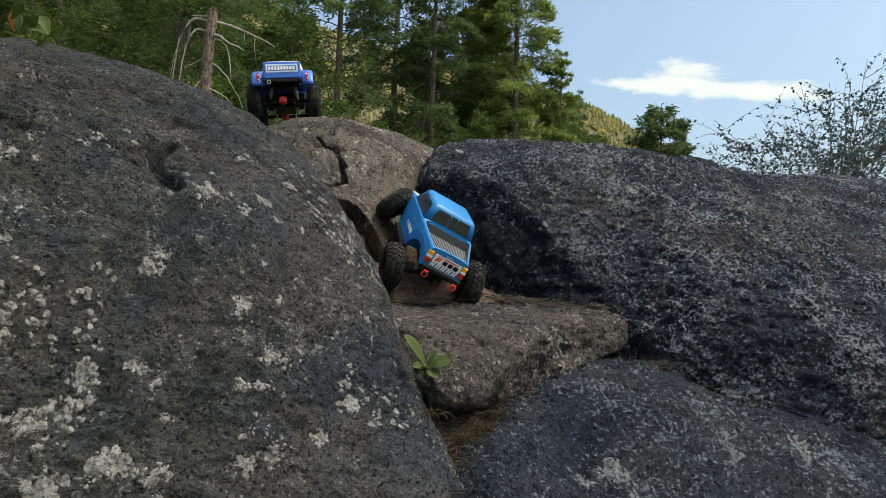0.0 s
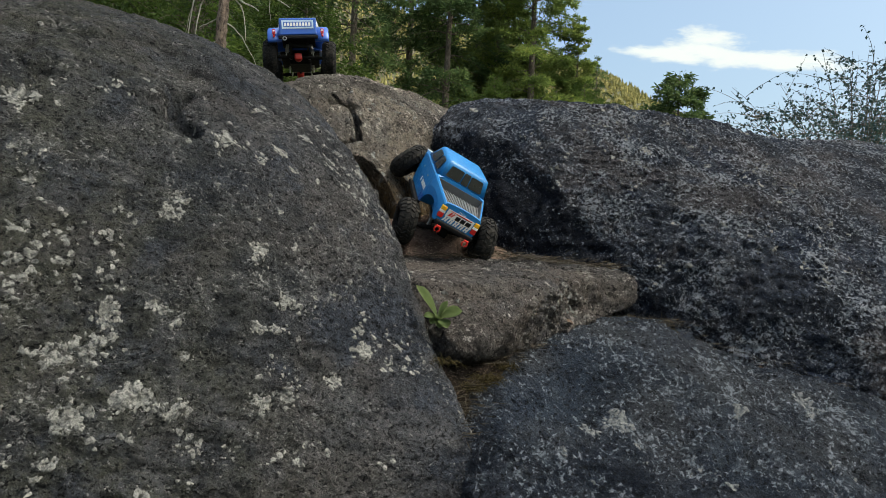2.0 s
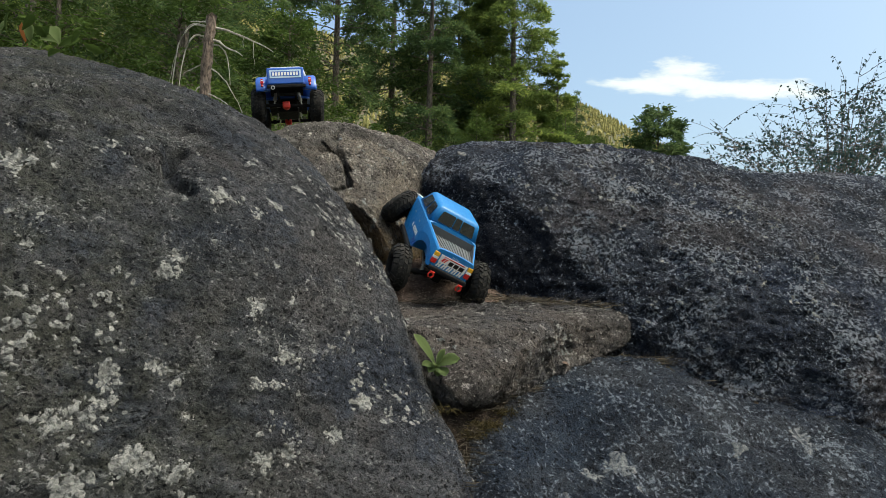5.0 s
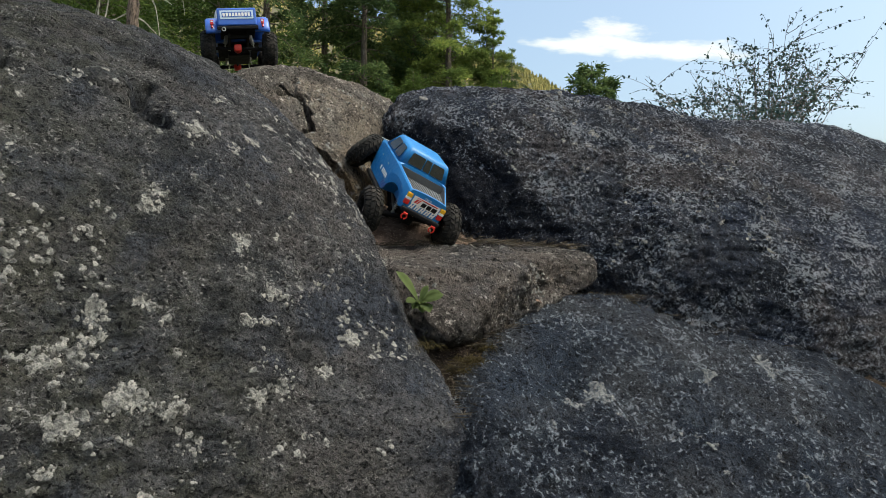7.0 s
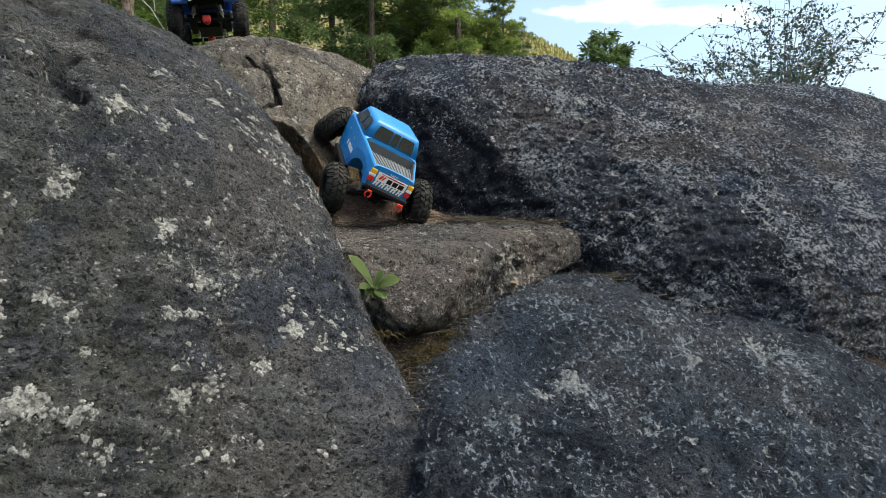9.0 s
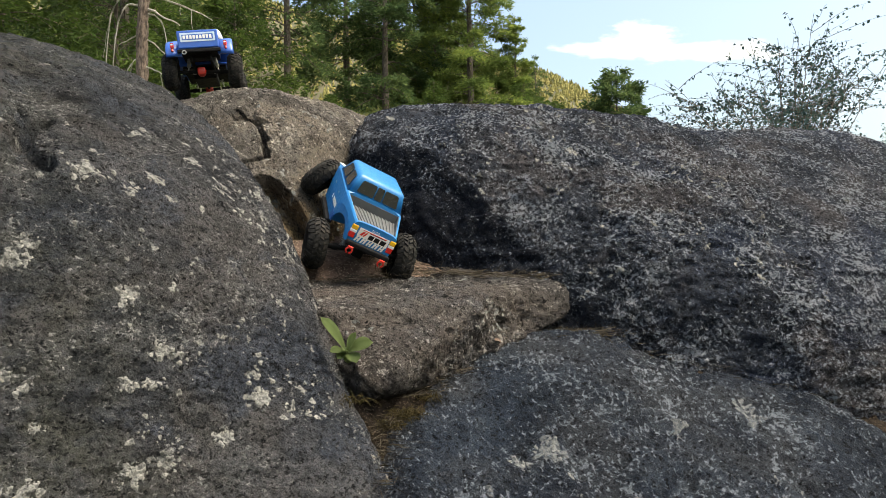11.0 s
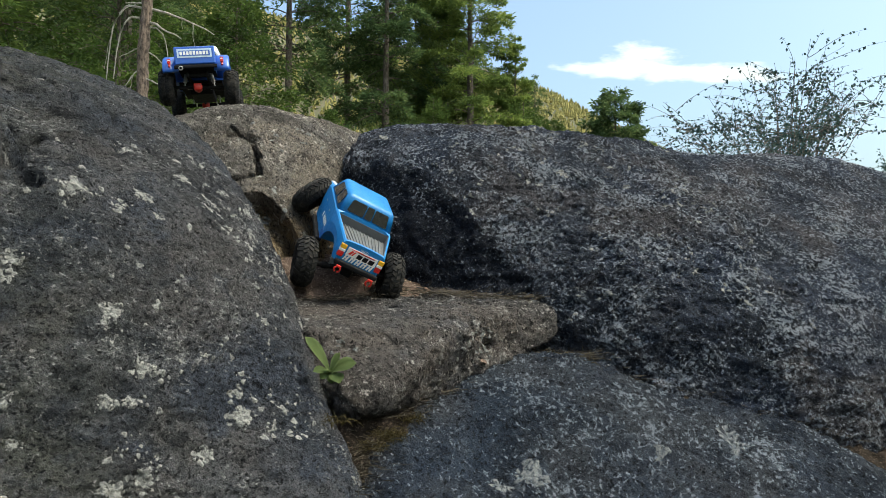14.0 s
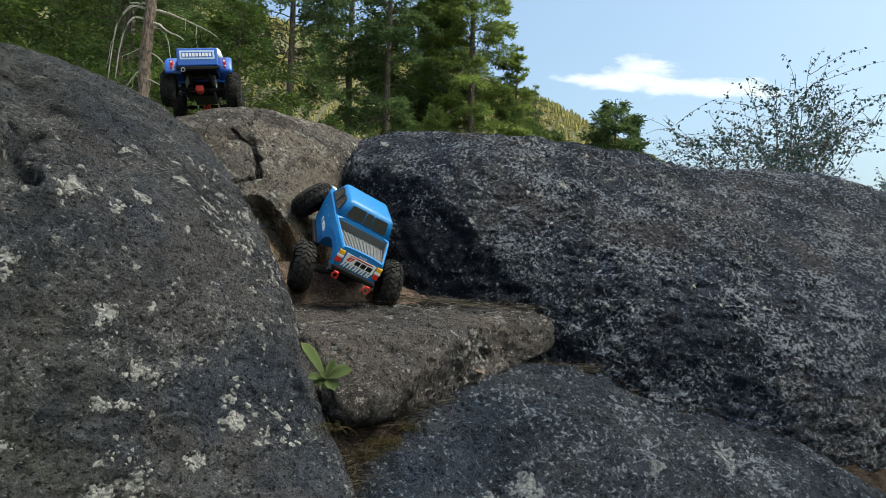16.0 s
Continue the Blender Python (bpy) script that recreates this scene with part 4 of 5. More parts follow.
def rod(bm, a, b, r, sides=10):
    a, b = Vector(a), Vector(b)
    d = b - a
    m = Matrix.Translation((a + b) / 2) @ d.to_track_quat("Z", "Y").to_matrix().to_4x4()
    bmesh.ops.create_cone(bm, cap_ends=True, segments=sides, radius1=r, radius2=r, depth=d.length, matrix=m)


def ring(bm, centre, big, small, axis="x", a0=0.0, a1=360.0, n=18):
    """A bent rod, closed if it goes all the way round."""
    c, full = Vector(centre), a1 - a0 >= 360
    rows = []
    for i in range(n if full else n + 1):
        t = radians(a0 + (a1 - a0) * i / n)
        rad = Vector((0, math.cos(t), math.sin(t))) if axis == "x" else Vector((math.cos(t), 0, math.sin(t)))
        up = Vector((1, 0, 0)) if axis == "x" else Vector((0, 1, 0))
        rows.append([bm.verts.new(c + rad * (big + small * math.cos(q)) + up * small * math.sin(q)) for q in [radians(60 * s) for s in range(6)]])
    for i in range(len(rows) if full else len(rows) - 1):
        p, q = rows[i], rows[(i + 1) % len(rows)]
        for s in range(6):
            bm.faces.new((p[s], p[(s + 1) % 6], q[(s + 1) % 6], q[s]))
    if not full:
        bm.faces.new(rows[0]), bm.faces.new(rows[-1][::-1])


def plate(bm, pts, thick, out):
    """A thin panel through the corner points, thick along out."""
    out = Vector(out).normalized() * thick
    lo, hi = [bm.verts.new(Vector(p)) for p in pts], [bm.verts.new(Vector(p) + out) for p in pts]
    bm.faces.new(hi), bm.faces.new(lo[::-1])
    for i in range(len(pts)):
        j = (i + 1) % len(pts)
        bm.faces.new((lo[i], lo[j], hi[j], hi[i]))


def loft(bm, sections, cap=True):
    """Join rings of equally many points."""
    rows = [[bm.verts.new(p) for p in s] for s in sections]
    n = len(rows[0])
    for a, b in zip(rows[:-1], rows[1:]):
        for i in range(n):
            bm.faces.new((a[i], a[(i + 1) % n], b[(i + 1) % n], b[i]))
    if cap:
        bm.faces.new(rows[0][::-1]), bm.faces.new(rows[-1])


def revolve(bm, profile, n=40):
    """Turn a profile of (y, radius) about the y axis."""
    rows = [[bm.verts.new((r * math.cos(2 * math.pi * i / n), y, r * math.sin(2 * math.pi * i / n))) for y, r in profile] for i in range(n)]
    m = len(profile)
    for i in range(n):
        a, b = rows[i], rows[(i + 1) % n]
        for j in range(m):
            bm.faces.new((a[j], a[(j + 1) % m], b[(j + 1) % m], b[j]))


R_TYRE, W_TYRE = 0.064, 0.050


def tyre_mesh():
    """A round-shouldered mud tyre with rows of staggered lugs."""
    bm = bmesh.new()
    h, R = W_TYRE / 2, R_TYRE - 0.0042
    crown = lambda y: R - 0.0125 * abs(y / h) ** 3.2
    side = [(h * 0.72, 0.030), (h * 0.96, 0.035), (h * 1.02, 0.042), (h * 0.99, crown(h) - 0.003)]
    top = [(h * q / 6, crown(h * q / 6)) for q in range(-6, 7)]
    revolve(bm, [(-y, r) for y, r in side] + top[1:-1] + side[::-1], 48)
    n = 26
    for i in range(n):
        for sd in (-1, 1):
            t = 2 * math.pi * (i + (0.5 if sd > 0 else 0)) / n
            for y0, y1, high, wide, skew in ((0.06, 0.44, 0.0042, 0.0046, 0.10), (0.52, 1.02 if i % 2 else 0.96, 0.0046, 0.0050, -0.07)):
                ring = []
                for y, k in ((y0, 0.0), (y1, 1.0)):
                    r, lean = crown(y * h), skew * k + (0.03 if i % 3 else -0.02)
                    for up in (-0.002, high - (0.0012 if y > 0.9 else 0.0)):
                        for e in (-1, 1):
                            q = t + lean + e * (wide - (0.0008 if up > 0 else 0.0)) / R
                            ring.append(bm.verts.new(((r + up) * math.cos(q), sd * y * h, (r + up) * math.sin(q))))
                for f in ((0, 1, 3, 2), (4, 6, 7, 5), (2, 3, 7, 6), (0, 2, 6, 4), (1, 5, 7, 3)):
                    bm.faces.new([ring[j] for j in f])
    return bm


def rim_mesh():
    bm = bmesh.new()
    h = W_TYRE / 2
    revolve(bm, [(-h * 0.8, 0.031), (-h * 0.8, 0.034), (h * 0.8, 0.034), (h * 0.8, 0.031), (h * 0.3, 0.027), (-h * 0.3, 0.027)], 36)
    for i in range(8):
        t = 2 * math.pi * i / 8
        rod(bm, (0.007 * math.cos(t), 0.006, 0.007 * math.sin(t)), (0.029 * math.cos(t), 0.009, 0.029 * math.sin(t)), 0.0034, 6)
    rod(bm, (0, -0.004, 0), (0, 0.013, 0), 0.010, 14)
    for i in range(12):
        t = 2 * math.pi * (i + 0.5) / 12
        rod(bm, (0.0295 * math.cos(t), h * 0.75, 0.0295 * math.sin(t)), (0.0295 * math.cos(t), h * 0.88, 0.0295 * math.sin(t)), 0.0016, 6)
    return bm


_tyre = _rim = None


def wheel(parent, centre, side, tilt, steer=0.0, rim_mat=None):
    """Hub with a knobbly tyre and a bolted rim; side +1 faces left."""
    global _tyre, _rim
    bm = bmesh.new()
    rod(bm, (0, -0.014, 0), (0, 0.016, 0), 0.0065, 12)
    hub = part("wheel", bm, STEEL, parent)
    hub.matrix_basis = Matrix.Translation(centre) @ pose(0, 0, 0, tilt) @ pose(0, 0, 0, 0, 0, steer + (0 if side > 0 else 180))
    if _tyre is None:
        t, r = part("tyre", tyre_mesh(), RUBBER, hub, "chunky black mud tyre"), part("rim", rim_mesh(), BLACK, hub, "black spoked bead-lock rim")
        _tyre, _rim = t.data, r.data
    else:
        t, r = new("tyre", _tyre), new("rim", _rim)
        t.parent, r.parent = hub, hub
        t["label"], r["label"] = "chunky black mud tyre", "black spoked bead-lock rim"
    return hub


def running_gear(truck, track, rear_tilt, rear_off, rear_z, front_tilt, front_off, front_z, diff_mat, turn=8.0):
    """Chassis rails, axles, links, shocks and wheels."""
    bm = bmesh.new()
    for y in (-0.032, 0.032):
        box(bm, -0.215, 0.205, y - 0.004, y + 0.004, 0.080, 0.098, 0.0015)
    for x in (-0.2, -0.06, 0.08, 0.19):
        box(bm, x - 0.006, x + 0.006, -0.032, 0.032, 0.084, 0.094, 0.001)
    box(bm, -0.05, 0.06, -0.027, 0.027, 0.070, 0.086, 0.003)
    part("chassis", bm, BLACK, truck)
    for x, tilt, dy, z, steer in ((-0.156, rear_tilt, rear_off, rear_z, 0.0), (0.156, front_tilt, front_off, front_z, turn)):
        c, s = math.cos(radians(tilt)), math.sin(radians(tilt))
        at = lambda y, zz=0.0: (x, dy + y * c - zz * s, z + y * s + zz * c)
        bm = bmesh.new()
        rod(bm, at(-track + 0.01), at(track - 0.01), 0.0062, 12)
        for q in (-0.062, 0.062):
            rod(bm, at(q - 0.006), at(q + 0.006), 0.0085, 12)
        ax = part("axle", bm, BLACK, truck)
        bm = bmesh.new()
        bmesh.ops.create_uvsphere(bm, u_segments=16, v_segments=10, radius=0.0165, matrix=Matrix.Translation(at(0.006)) @ Matrix.Diagonal((1.1, 0.95, 1.0, 1)))
        back = -1 if x < 0 else 1
        px, py, pz = at(0.006)
        box(bm, px + back * 0.012, px + back * 0.021, py - 0.0135, py + 0.0135, pz - 0.0125, pz + 0.0125, 0.004)
        part("diff_cover", bm, diff_mat, ax, "red differential cover", True)
        for q in (-1, 1):
            bm = bmesh.new()
            a, b = Vector(at(q * 0.050, 0.006)), Vector((x + back * -0.012, q * 0.034, 0.145))
            rod(bm, a, a + (b - a) * 0.55, 0.0026, 8), rod(bm, a + (b - a) * 0.45, b, 0.0062, 12)
            for k in range(7):
                e = a + (b - a) * (0.14 + 0.055 * k)
                rod(bm, e, e + (b - a).normalized() * 0.0016, 0.0068, 12)
            part("shock", bm, STEEL, truck, "coil-over shock absorber")
            bm = bmesh.new()
            rod(bm, at(q * 0.040, -0.004), (0.03 * -back * -1 if x < 0 else 0.03, q * 0.026, 0.076), 0.0030, 8)
            part("link", bm, STEEL, truck, "steel suspension link")
            wheel(truck, at(q * track), q, tilt, steer)
        bm = bmesh.new()
        rod(bm, at(0.006), (0.0, 0.004, 0.078), 0.0042, 10)
        part("drive_shaft", bm, BLACK, truck)


def body_sections(xs, half, bottom, top, bed=None, arch=0.0, floor=0.0, lip=0.006, crown=0.004, well=0.060):
    """Cross-sections of a body: bottom edge lifted over the wheels, and sunk to a floor along the bed."""
    out = []
    for x in xs:
        w, zb, zt = half(x), bottom(x), top(x)
        for xa in (-0.156, 0.156):
            d = arch**2 - (x - xa) ** 2
            if d > 0:
                zb = max(zb, well + math.sqrt(d))
        zb = min(zb, zt - 0.006)
        inside = bed and bed[0] <= x <= bed[1]
        wi, zi = (w - lip, floor) if inside else (w * 0.72, zt + crown)
        low = bottom(x) + 0.004
        L = [(x, 0.040, low), (x, 0.041, max(zb, low)), (x, w, zb), (x, w + 0.002, (zb + zt) / 2), (x, w, zt - 0.004), (x, w - 0.003, zt), (x, w - lip, zt + (0 if inside else crown * 0.5)), (x, wi, zi), (x, wi * 0.4, zi + (0 if inside else crown * 0.4))]
        out.append(L + [(px, -py, pz) for px, py, pz in L[::-1]])
    return out


def spaced(a, b, n):
    return [a + (b - a) * i / (n - 1) for i in range(n)]


def cab(bm, x_low, x_high, w_low, w_high, z0, z1, bevel=0.012):
    """A greenhouse: a block that tapers to the roof, all edges rounded."""
    v = [bm.verts.new(p) for p in ((x_low[0], w_low, z0), (x_low[1], w_low, z0), (x_low[1], -w_low, z0), (x_low[0], -w_low, z0), (x_high[0], w_high, z1), (x_high[1], w_high, z1), (x_high[1], -w_high, z1), (x_high[0], -w_high, z1))]
    for f in ((0, 3, 2, 1), (4, 5, 6, 7), (0, 1, 5, 4), (1, 2, 6, 5), (2, 3, 7, 6), (3, 0, 4, 7)):
        bm.faces.new([v[i] for i in f])
    edges = [e for e in bm.edges if max(q.co.z for q in e.verts) > z0 + 0.001]
    bmesh.ops.bevel(bm, geom=edges, offset=bevel, segments=4, affect="EDGES", profile=0.5)


def on_side(a, b, c, d, u, v):
    """A point on the quad a b c d (bottom front, bottom back, top back, top front)."""
    a, b, c, d = map(Vector, (a, b, c, d))
    return (a * (1 - u) + b * u) * (1 - v) + (d * (1 - u) + c * u) * v


def window(name, quad, u0, u1, v0, v1, out, parent, mat=None, round_=0.16, label="dark tinted window", lift=0.0012, thick=0.0012):
    bm = bmesh.new()
    pts = []
    for cu, cv, a0 in ((u0, v0, 180), (u1, v0, 270), (u1, v1, 0), (u0, v1, 90)):
        ru, rv = round_ * abs(u1 - u0) * (1 if cu == u0 else -1), round_ * abs(v1 - v0) * (1 if cv == v0 else -1)
        for t in (0, 30, 60, 90):
            q = radians(a0 + t)
            pts.append(on_side(*quad, cu + ru + abs(ru) * math.cos(q), cv + rv + abs(rv) * math.sin(q)) + Vector(out).normalized() * lift)
    plate(bm, pts, thick, out)
    return part(name, bm, mat or GLASS, parent, label)


def bars(name, origin, right, up, items, out, mat, parent, label=""):
    """Flat raised bars: (u, v, width, height, slant) on a panel."""
    o, r, u, n = Vector(origin), Vector(right).normalized(), Vector(up).normalized(), Vector(out).normalized()
    bm = bmesh.new()
    for a, b, w, h, sl in items:
        plate(bm, [o + r * a + u * b, o + r * (a + w) + u * b, o + r * (a + w + sl) + u * (b + h), o + r * (a + sl) + u * (b + h)], 0.0005, n)
    return part(name, bm, mat, parent, label)


def lettering(name, text, origin, right, up, size, mat, parent):
    cu = bpy.data.curves.new(name, "FONT")
    cu.body, cu.size, cu.extrude, cu.align_x = text, size, 0.0002, "CENTER"
    tmp = new(name, cu)
    me = bpy.data.meshes.new_from_object(tmp.evaluated_get(bpy.context.evaluated_depsgraph_get()))
    bpy.data.objects.remove(tmp)
    me.materials.append(mat)
    ob = new(name, me)
    r, u = Vector(right).normalized(), Vector(up).normalized()
    m = Matrix((r, u, r.cross(u))).transposed().to_4x4()
    m.translation = origin
    ob.parent, ob.matrix_basis = parent, m
    return ob


def blue_truck():
    """Crew-cab crawler with a pinched bed."""
    t = new("model_truck")
    running_gear(t, 0.110, -15, -0.010, 0.060, 25, 0.0, 0.060, BLACK, -28.0)
    half = lambda x: 0.079 - 0.024 * max(0, (-0.10 - x) / 0.135) - 0.010 * max(0, (x - 0.10) / 0.12)
    bottom = lambda x: 0.082 + 0.012 * max(0, (abs(x) - 0.17) / 0.05)
    top = lambda x: 0.150 + 0.022 * (x + 0.236) / 0.131 if x < -0.105 else (0.172 if x < 0.09 else 0.172 - 0.022 * (x - 0.09) / 0.125)
    bm = bmesh.new()
    loft(bm, body_sections(spaced(-0.236, 0.215, 76), half, bottom, top, (-0.229, -0.107), 0.066, 0.145))
    body = part("body", bm, BLUE, t, "bright blue painted body shell", True)
    body.data.polygons.foreach_set("use_smooth", [False] * len(body.data.polygons))
    bm = bmesh.new()
    loft(bm, [[(x, half(x) - 0.0072, z) for z in (0.1455, 0.1470)] + [(x, -half(x) + 0.0072, z) for z in (0.1470, 0.1455)] for x in (-0.2285, -0.1085)])
    for i in range(13):
        a, b = -0.066 + 0.011 * i, -0.048 + 0.008 * i
        rib = bmesh.new()
        plate(rib, [(-0.109, a - 0.002, 0.1471), (-0.109, a + 0.002, 0.1471), (-0.2282, b + 0.0014, 0.1471), (-0.2282, b - 0.0014, 0.1471)], 0.0022, (0, 0, 1))
        part("liner_rib", rib, CHARCOAL, body)
    for sd in (1, -1):
        side = bmesh.new()
        plate(side, [(-0.1085, sd * (half(-0.1085) - 0.0068), 0.147), (-0.2285, sd * (half(-0.2285) - 0.0068), 0.147), (-0.2285, sd * (half(-0.2285) - 0.0068), 0.1510), (-0.1085, sd * (half(-0.1085) - 0.0068), 0.1695)], 0.0012, (0, -sd, 0))
        part("liner_side", side, CHARCOAL, body)
    front = bmesh.new()
    plate(front, [(-0.1085, 0.071, 0.147), (-0.1085, -0.071, 0.147), (-0.1085, -0.071, 0.1690), (-0.1085, 0.071, 0.1690)], 0.0012, (-1, 0, 0))
    part("liner_front", front, CHARCOAL, body)
    part("bed_liner", bm, CHARCOAL, body, "ribbed dark grey bed liner")
    # greenhouse
    xl, xh, wl, wh, z0, z1 = (-0.105, 0.100), (-0.086, 0.052), 0.077, 0.063, 0.169, 0.222
    bm = bmesh.new()
    cab(bm, xl, xh, wl, wh, z0, z1, 0.010)
    roof = part("cab", bm, BLUE, t, "blue crew cab with a flat roof", True)
    for s in (1, -1):
        quad = ((xl[1], s * wl, z0), (xl[0], s * wl, z0), (xh[0], s * wh, z1), (xh[1], s * wh, z1))
        window("side_window", quad, 0.17, 0.52, 0.16, 0.80, (0, s, 0.2), roof)
        window("side_window", quad, 0.57, 0.87, 0.16, 0.80, (0, s, 0.2), roof)
        bars("side_lettering", (-0.085 if s > 0 else 0.01, s * 0.0812, 0.112), (s, 0, 0), (0, 0, 1), [(0.013 * i, 0, 0.009, 0.012, 0.0015) for i in range(7) if i != 5], (0, s, 0), WHITE, body, "white painted lettering bars")
        for hx in (-0.05, 0.035):
            bars("door_handle", (hx, s * 0.0812, 0.142), (1, 0, 0), (0, 0, 1), [(0, 0, 0.013, 0.004, 0)], (0, s, 0), STEEL, body)
        bars("side_stripes", (-0.112 if s > 0 else -0.06, s * 0.0808, 0.086), (s, 0, 0), (0, 0, 1), [(0.008 * i, 0, 0.003, 0.020, -0.006) for i in range(6)], (0, s, 0), NAVY, body, "dark slanted flank stripes")
        bm = bmesh.new()
        box(bm, -0.085, 0.085, s * 0.070, s * 0.088, 0.070, 0.080, 0.003)
        part("side_step", bm, BLACK, t, "black rock slider")
        # tail lamps
        bm = bmesh.new()
        box(bm, -0.2385, -0.229, s * 0.0425, s * 0.0575, 0.110, 0.124, 0.002)
        lamp = part("tail_lamp", bm, LENS_RED, body, "red and amber tail lamp")
        bm = bmesh.new()
        box(bm, -0.2390, -0.229, s * 0.0425, s * 0.0575, 0.1242, 0.1305, 0.001)
        part("reversing_lens", bm, WHITE, lamp)
        bm = bmesh.new()
        box(bm, -0.2385, -0.229, s * 0.0425, s * 0.0575, 0.1307, 0.143, 0.002)
        part("indicator_lens", bm, AMBER, lamp)
    rear = ((xl[0], wl, z0), (xl[0], -wl, z0), (xh[0], -wh, z1), (xh[0], wh, z1))
    for u0, u1 in ((0.12, 0.42), (0.44, 0.58), (0.60, 0.88)):
        window("rear_window", rear, u0, u1, 0.22, 0.80, (-1, 0, 0.3), roof, None, 0.12)
    front = ((xl[1], -wl, z0), (xl[1], wl, z0), (xh[1], wh, z1), (xh[1], -wh, z1))
    window("windscreen", front, 0.09, 0.91, 0.10, 0.86, (1, 0, 0.8), roof, None, 0.1)
    # bonnet, tailgate, bumpers
    bm = bmesh.new()
    plate(bm, [(0.104, 0.052, 0.1764), (0.208, 0.046, 0.1586), (0.208, -0.046, 0.1586), (0.104, -0.052, 0.1764)], 0.0012, (0.05, 0, 1))
    part("bonnet_panel", bm, BLACK, body, "matt black bonnet panel")
    bars("bonnet_lettering", (0.108, 0.066, 0.1735), (1, 0, -0.17), (0, -1, 0.15), [(0.014 * i, 0, 0.010, 0.011, 0) for i in range(7)], (0, 0.1, 1), WHITE, body, "white painted lettering bars")
    bm = bmesh.new()
    plate(bm, [(-0.2368, 0.0385, 0.1195), (-0.2368, -0.0400, 0.1195), (-0.2368, -0.0400, 0.1415), (-0.2368, 0.0385, 0.1415)], 0.0012, (-1, 0, 0))
    gate = part("tailgate_sticker", bm, WHITE, body, "white sticker with red and black marks")
    o = (-0.2381, 0.0415, 0.1105)
    bars("red_mark", o, (0, -1, 0), (0, 0, 1), [(0.008, 0.0135, 0.006, 0.0115, 0.006), (0.016, 0.0135, 0.004, 0.0115, 0.006), (0.012, 0.0272, 0.062, 0.0018, 0)], (-1, 0, 0), RED, gate)
    bars("black_mark", o, (0, -1, 0), (0, 0, 1), [(0.030, 0.0115, 0.0125, 0.0115, 0.0014), (0.0455, 0.0115, 0.0125, 0.0115, 0.0014), (0.0610, 0.0115, 0.0135, 0.0115, 0.0014), (0.030, 0.0262, 0.042, 0.0012, 0)], (-1, 0, 0), BLACK, gate)
    bars("white_lettering", (-0.2384, 0.0415, 0.1105), (0, -1, 0), (0, 0, 1), [(0.001 + 0.0158 * i + dx, -0.004, 0.0042, 0.0135, 0.004) for i in range(5) for dx in (0, 0.0072)] + [(0.003 + 0.0158 * i, 0.001 + 0.003 * (i % 2), 0.009, 0.0028, 0.001) for i in range(5)], (-1, 0, 0), WHITE, gate)
    lettering("lettering", "TACO", (-0.2365, 0.0, 0.1425), (0, -1, 0), (0, 0, 1), 0.0075, WHITE, body)
    bm = bmesh.new()
    box(bm, -0.252, -0.238, -0.056, 0.056, 0.093, 0.105, 0.003)
    bump = part("rear_bumper", bm, BLACK, t, "black tube rear bumper")
    for s in (1, -1):
        bm = bmesh.new()
        ring(bm, (-0.255, s * 0.042, 0.084), 0.0072, 0.0021, "x", -70, 250, 16)
        rod(bm, (-0.255, s * 0.042 - 0.006, 0.093), (-0.255, s * 0.042 + 0.006, 0.093), 0.0024)
        part("shackle", bm, RED, bump, "red tow shackle")
    bm = bmesh.new()
    box(bm, 0.214, 0.230, -0.062, 0.062, 0.096, 0.110, 0.003)
    fb = part("front_bumper", bm, BLACK, t, "black front bumper")
    bm = bmesh.new()
    rod(bm, (0.228, 0.03, 0.108), (0.232, 0.03, 0.142), 0.003), rod(bm, (0.228, -0.03, 0.108), (0.232, -0.03, 0.142), 0.003), rod(bm, (0.232, -0.032, 0.142), (0.232, 0.032, 0.142), 0.003)
    part("bull_bar", bm, STEEL, fb, "bright metal bull bar")
    for s in (1, -1):
        bm = bmesh.new()
        rod(bm, (0.212, s * 0.052, 0.130), (0.218, s * 0.052, 0.130), 0.011, 16)
        part("head_lamp", bm, WHITE, body)
        bm = bmesh.new()
        box(bm, 0.102, 0.112, s * 0.030 - 0.004, s * 0.030 + 0.004, 0.1755, 0.184, 0.002)
        part("wiper_mount", bm, BLACK, body)
    return tagged(t, "bright blue model pickup tilted on the rock ledge", "toy truck", "radio-controlled trucks")


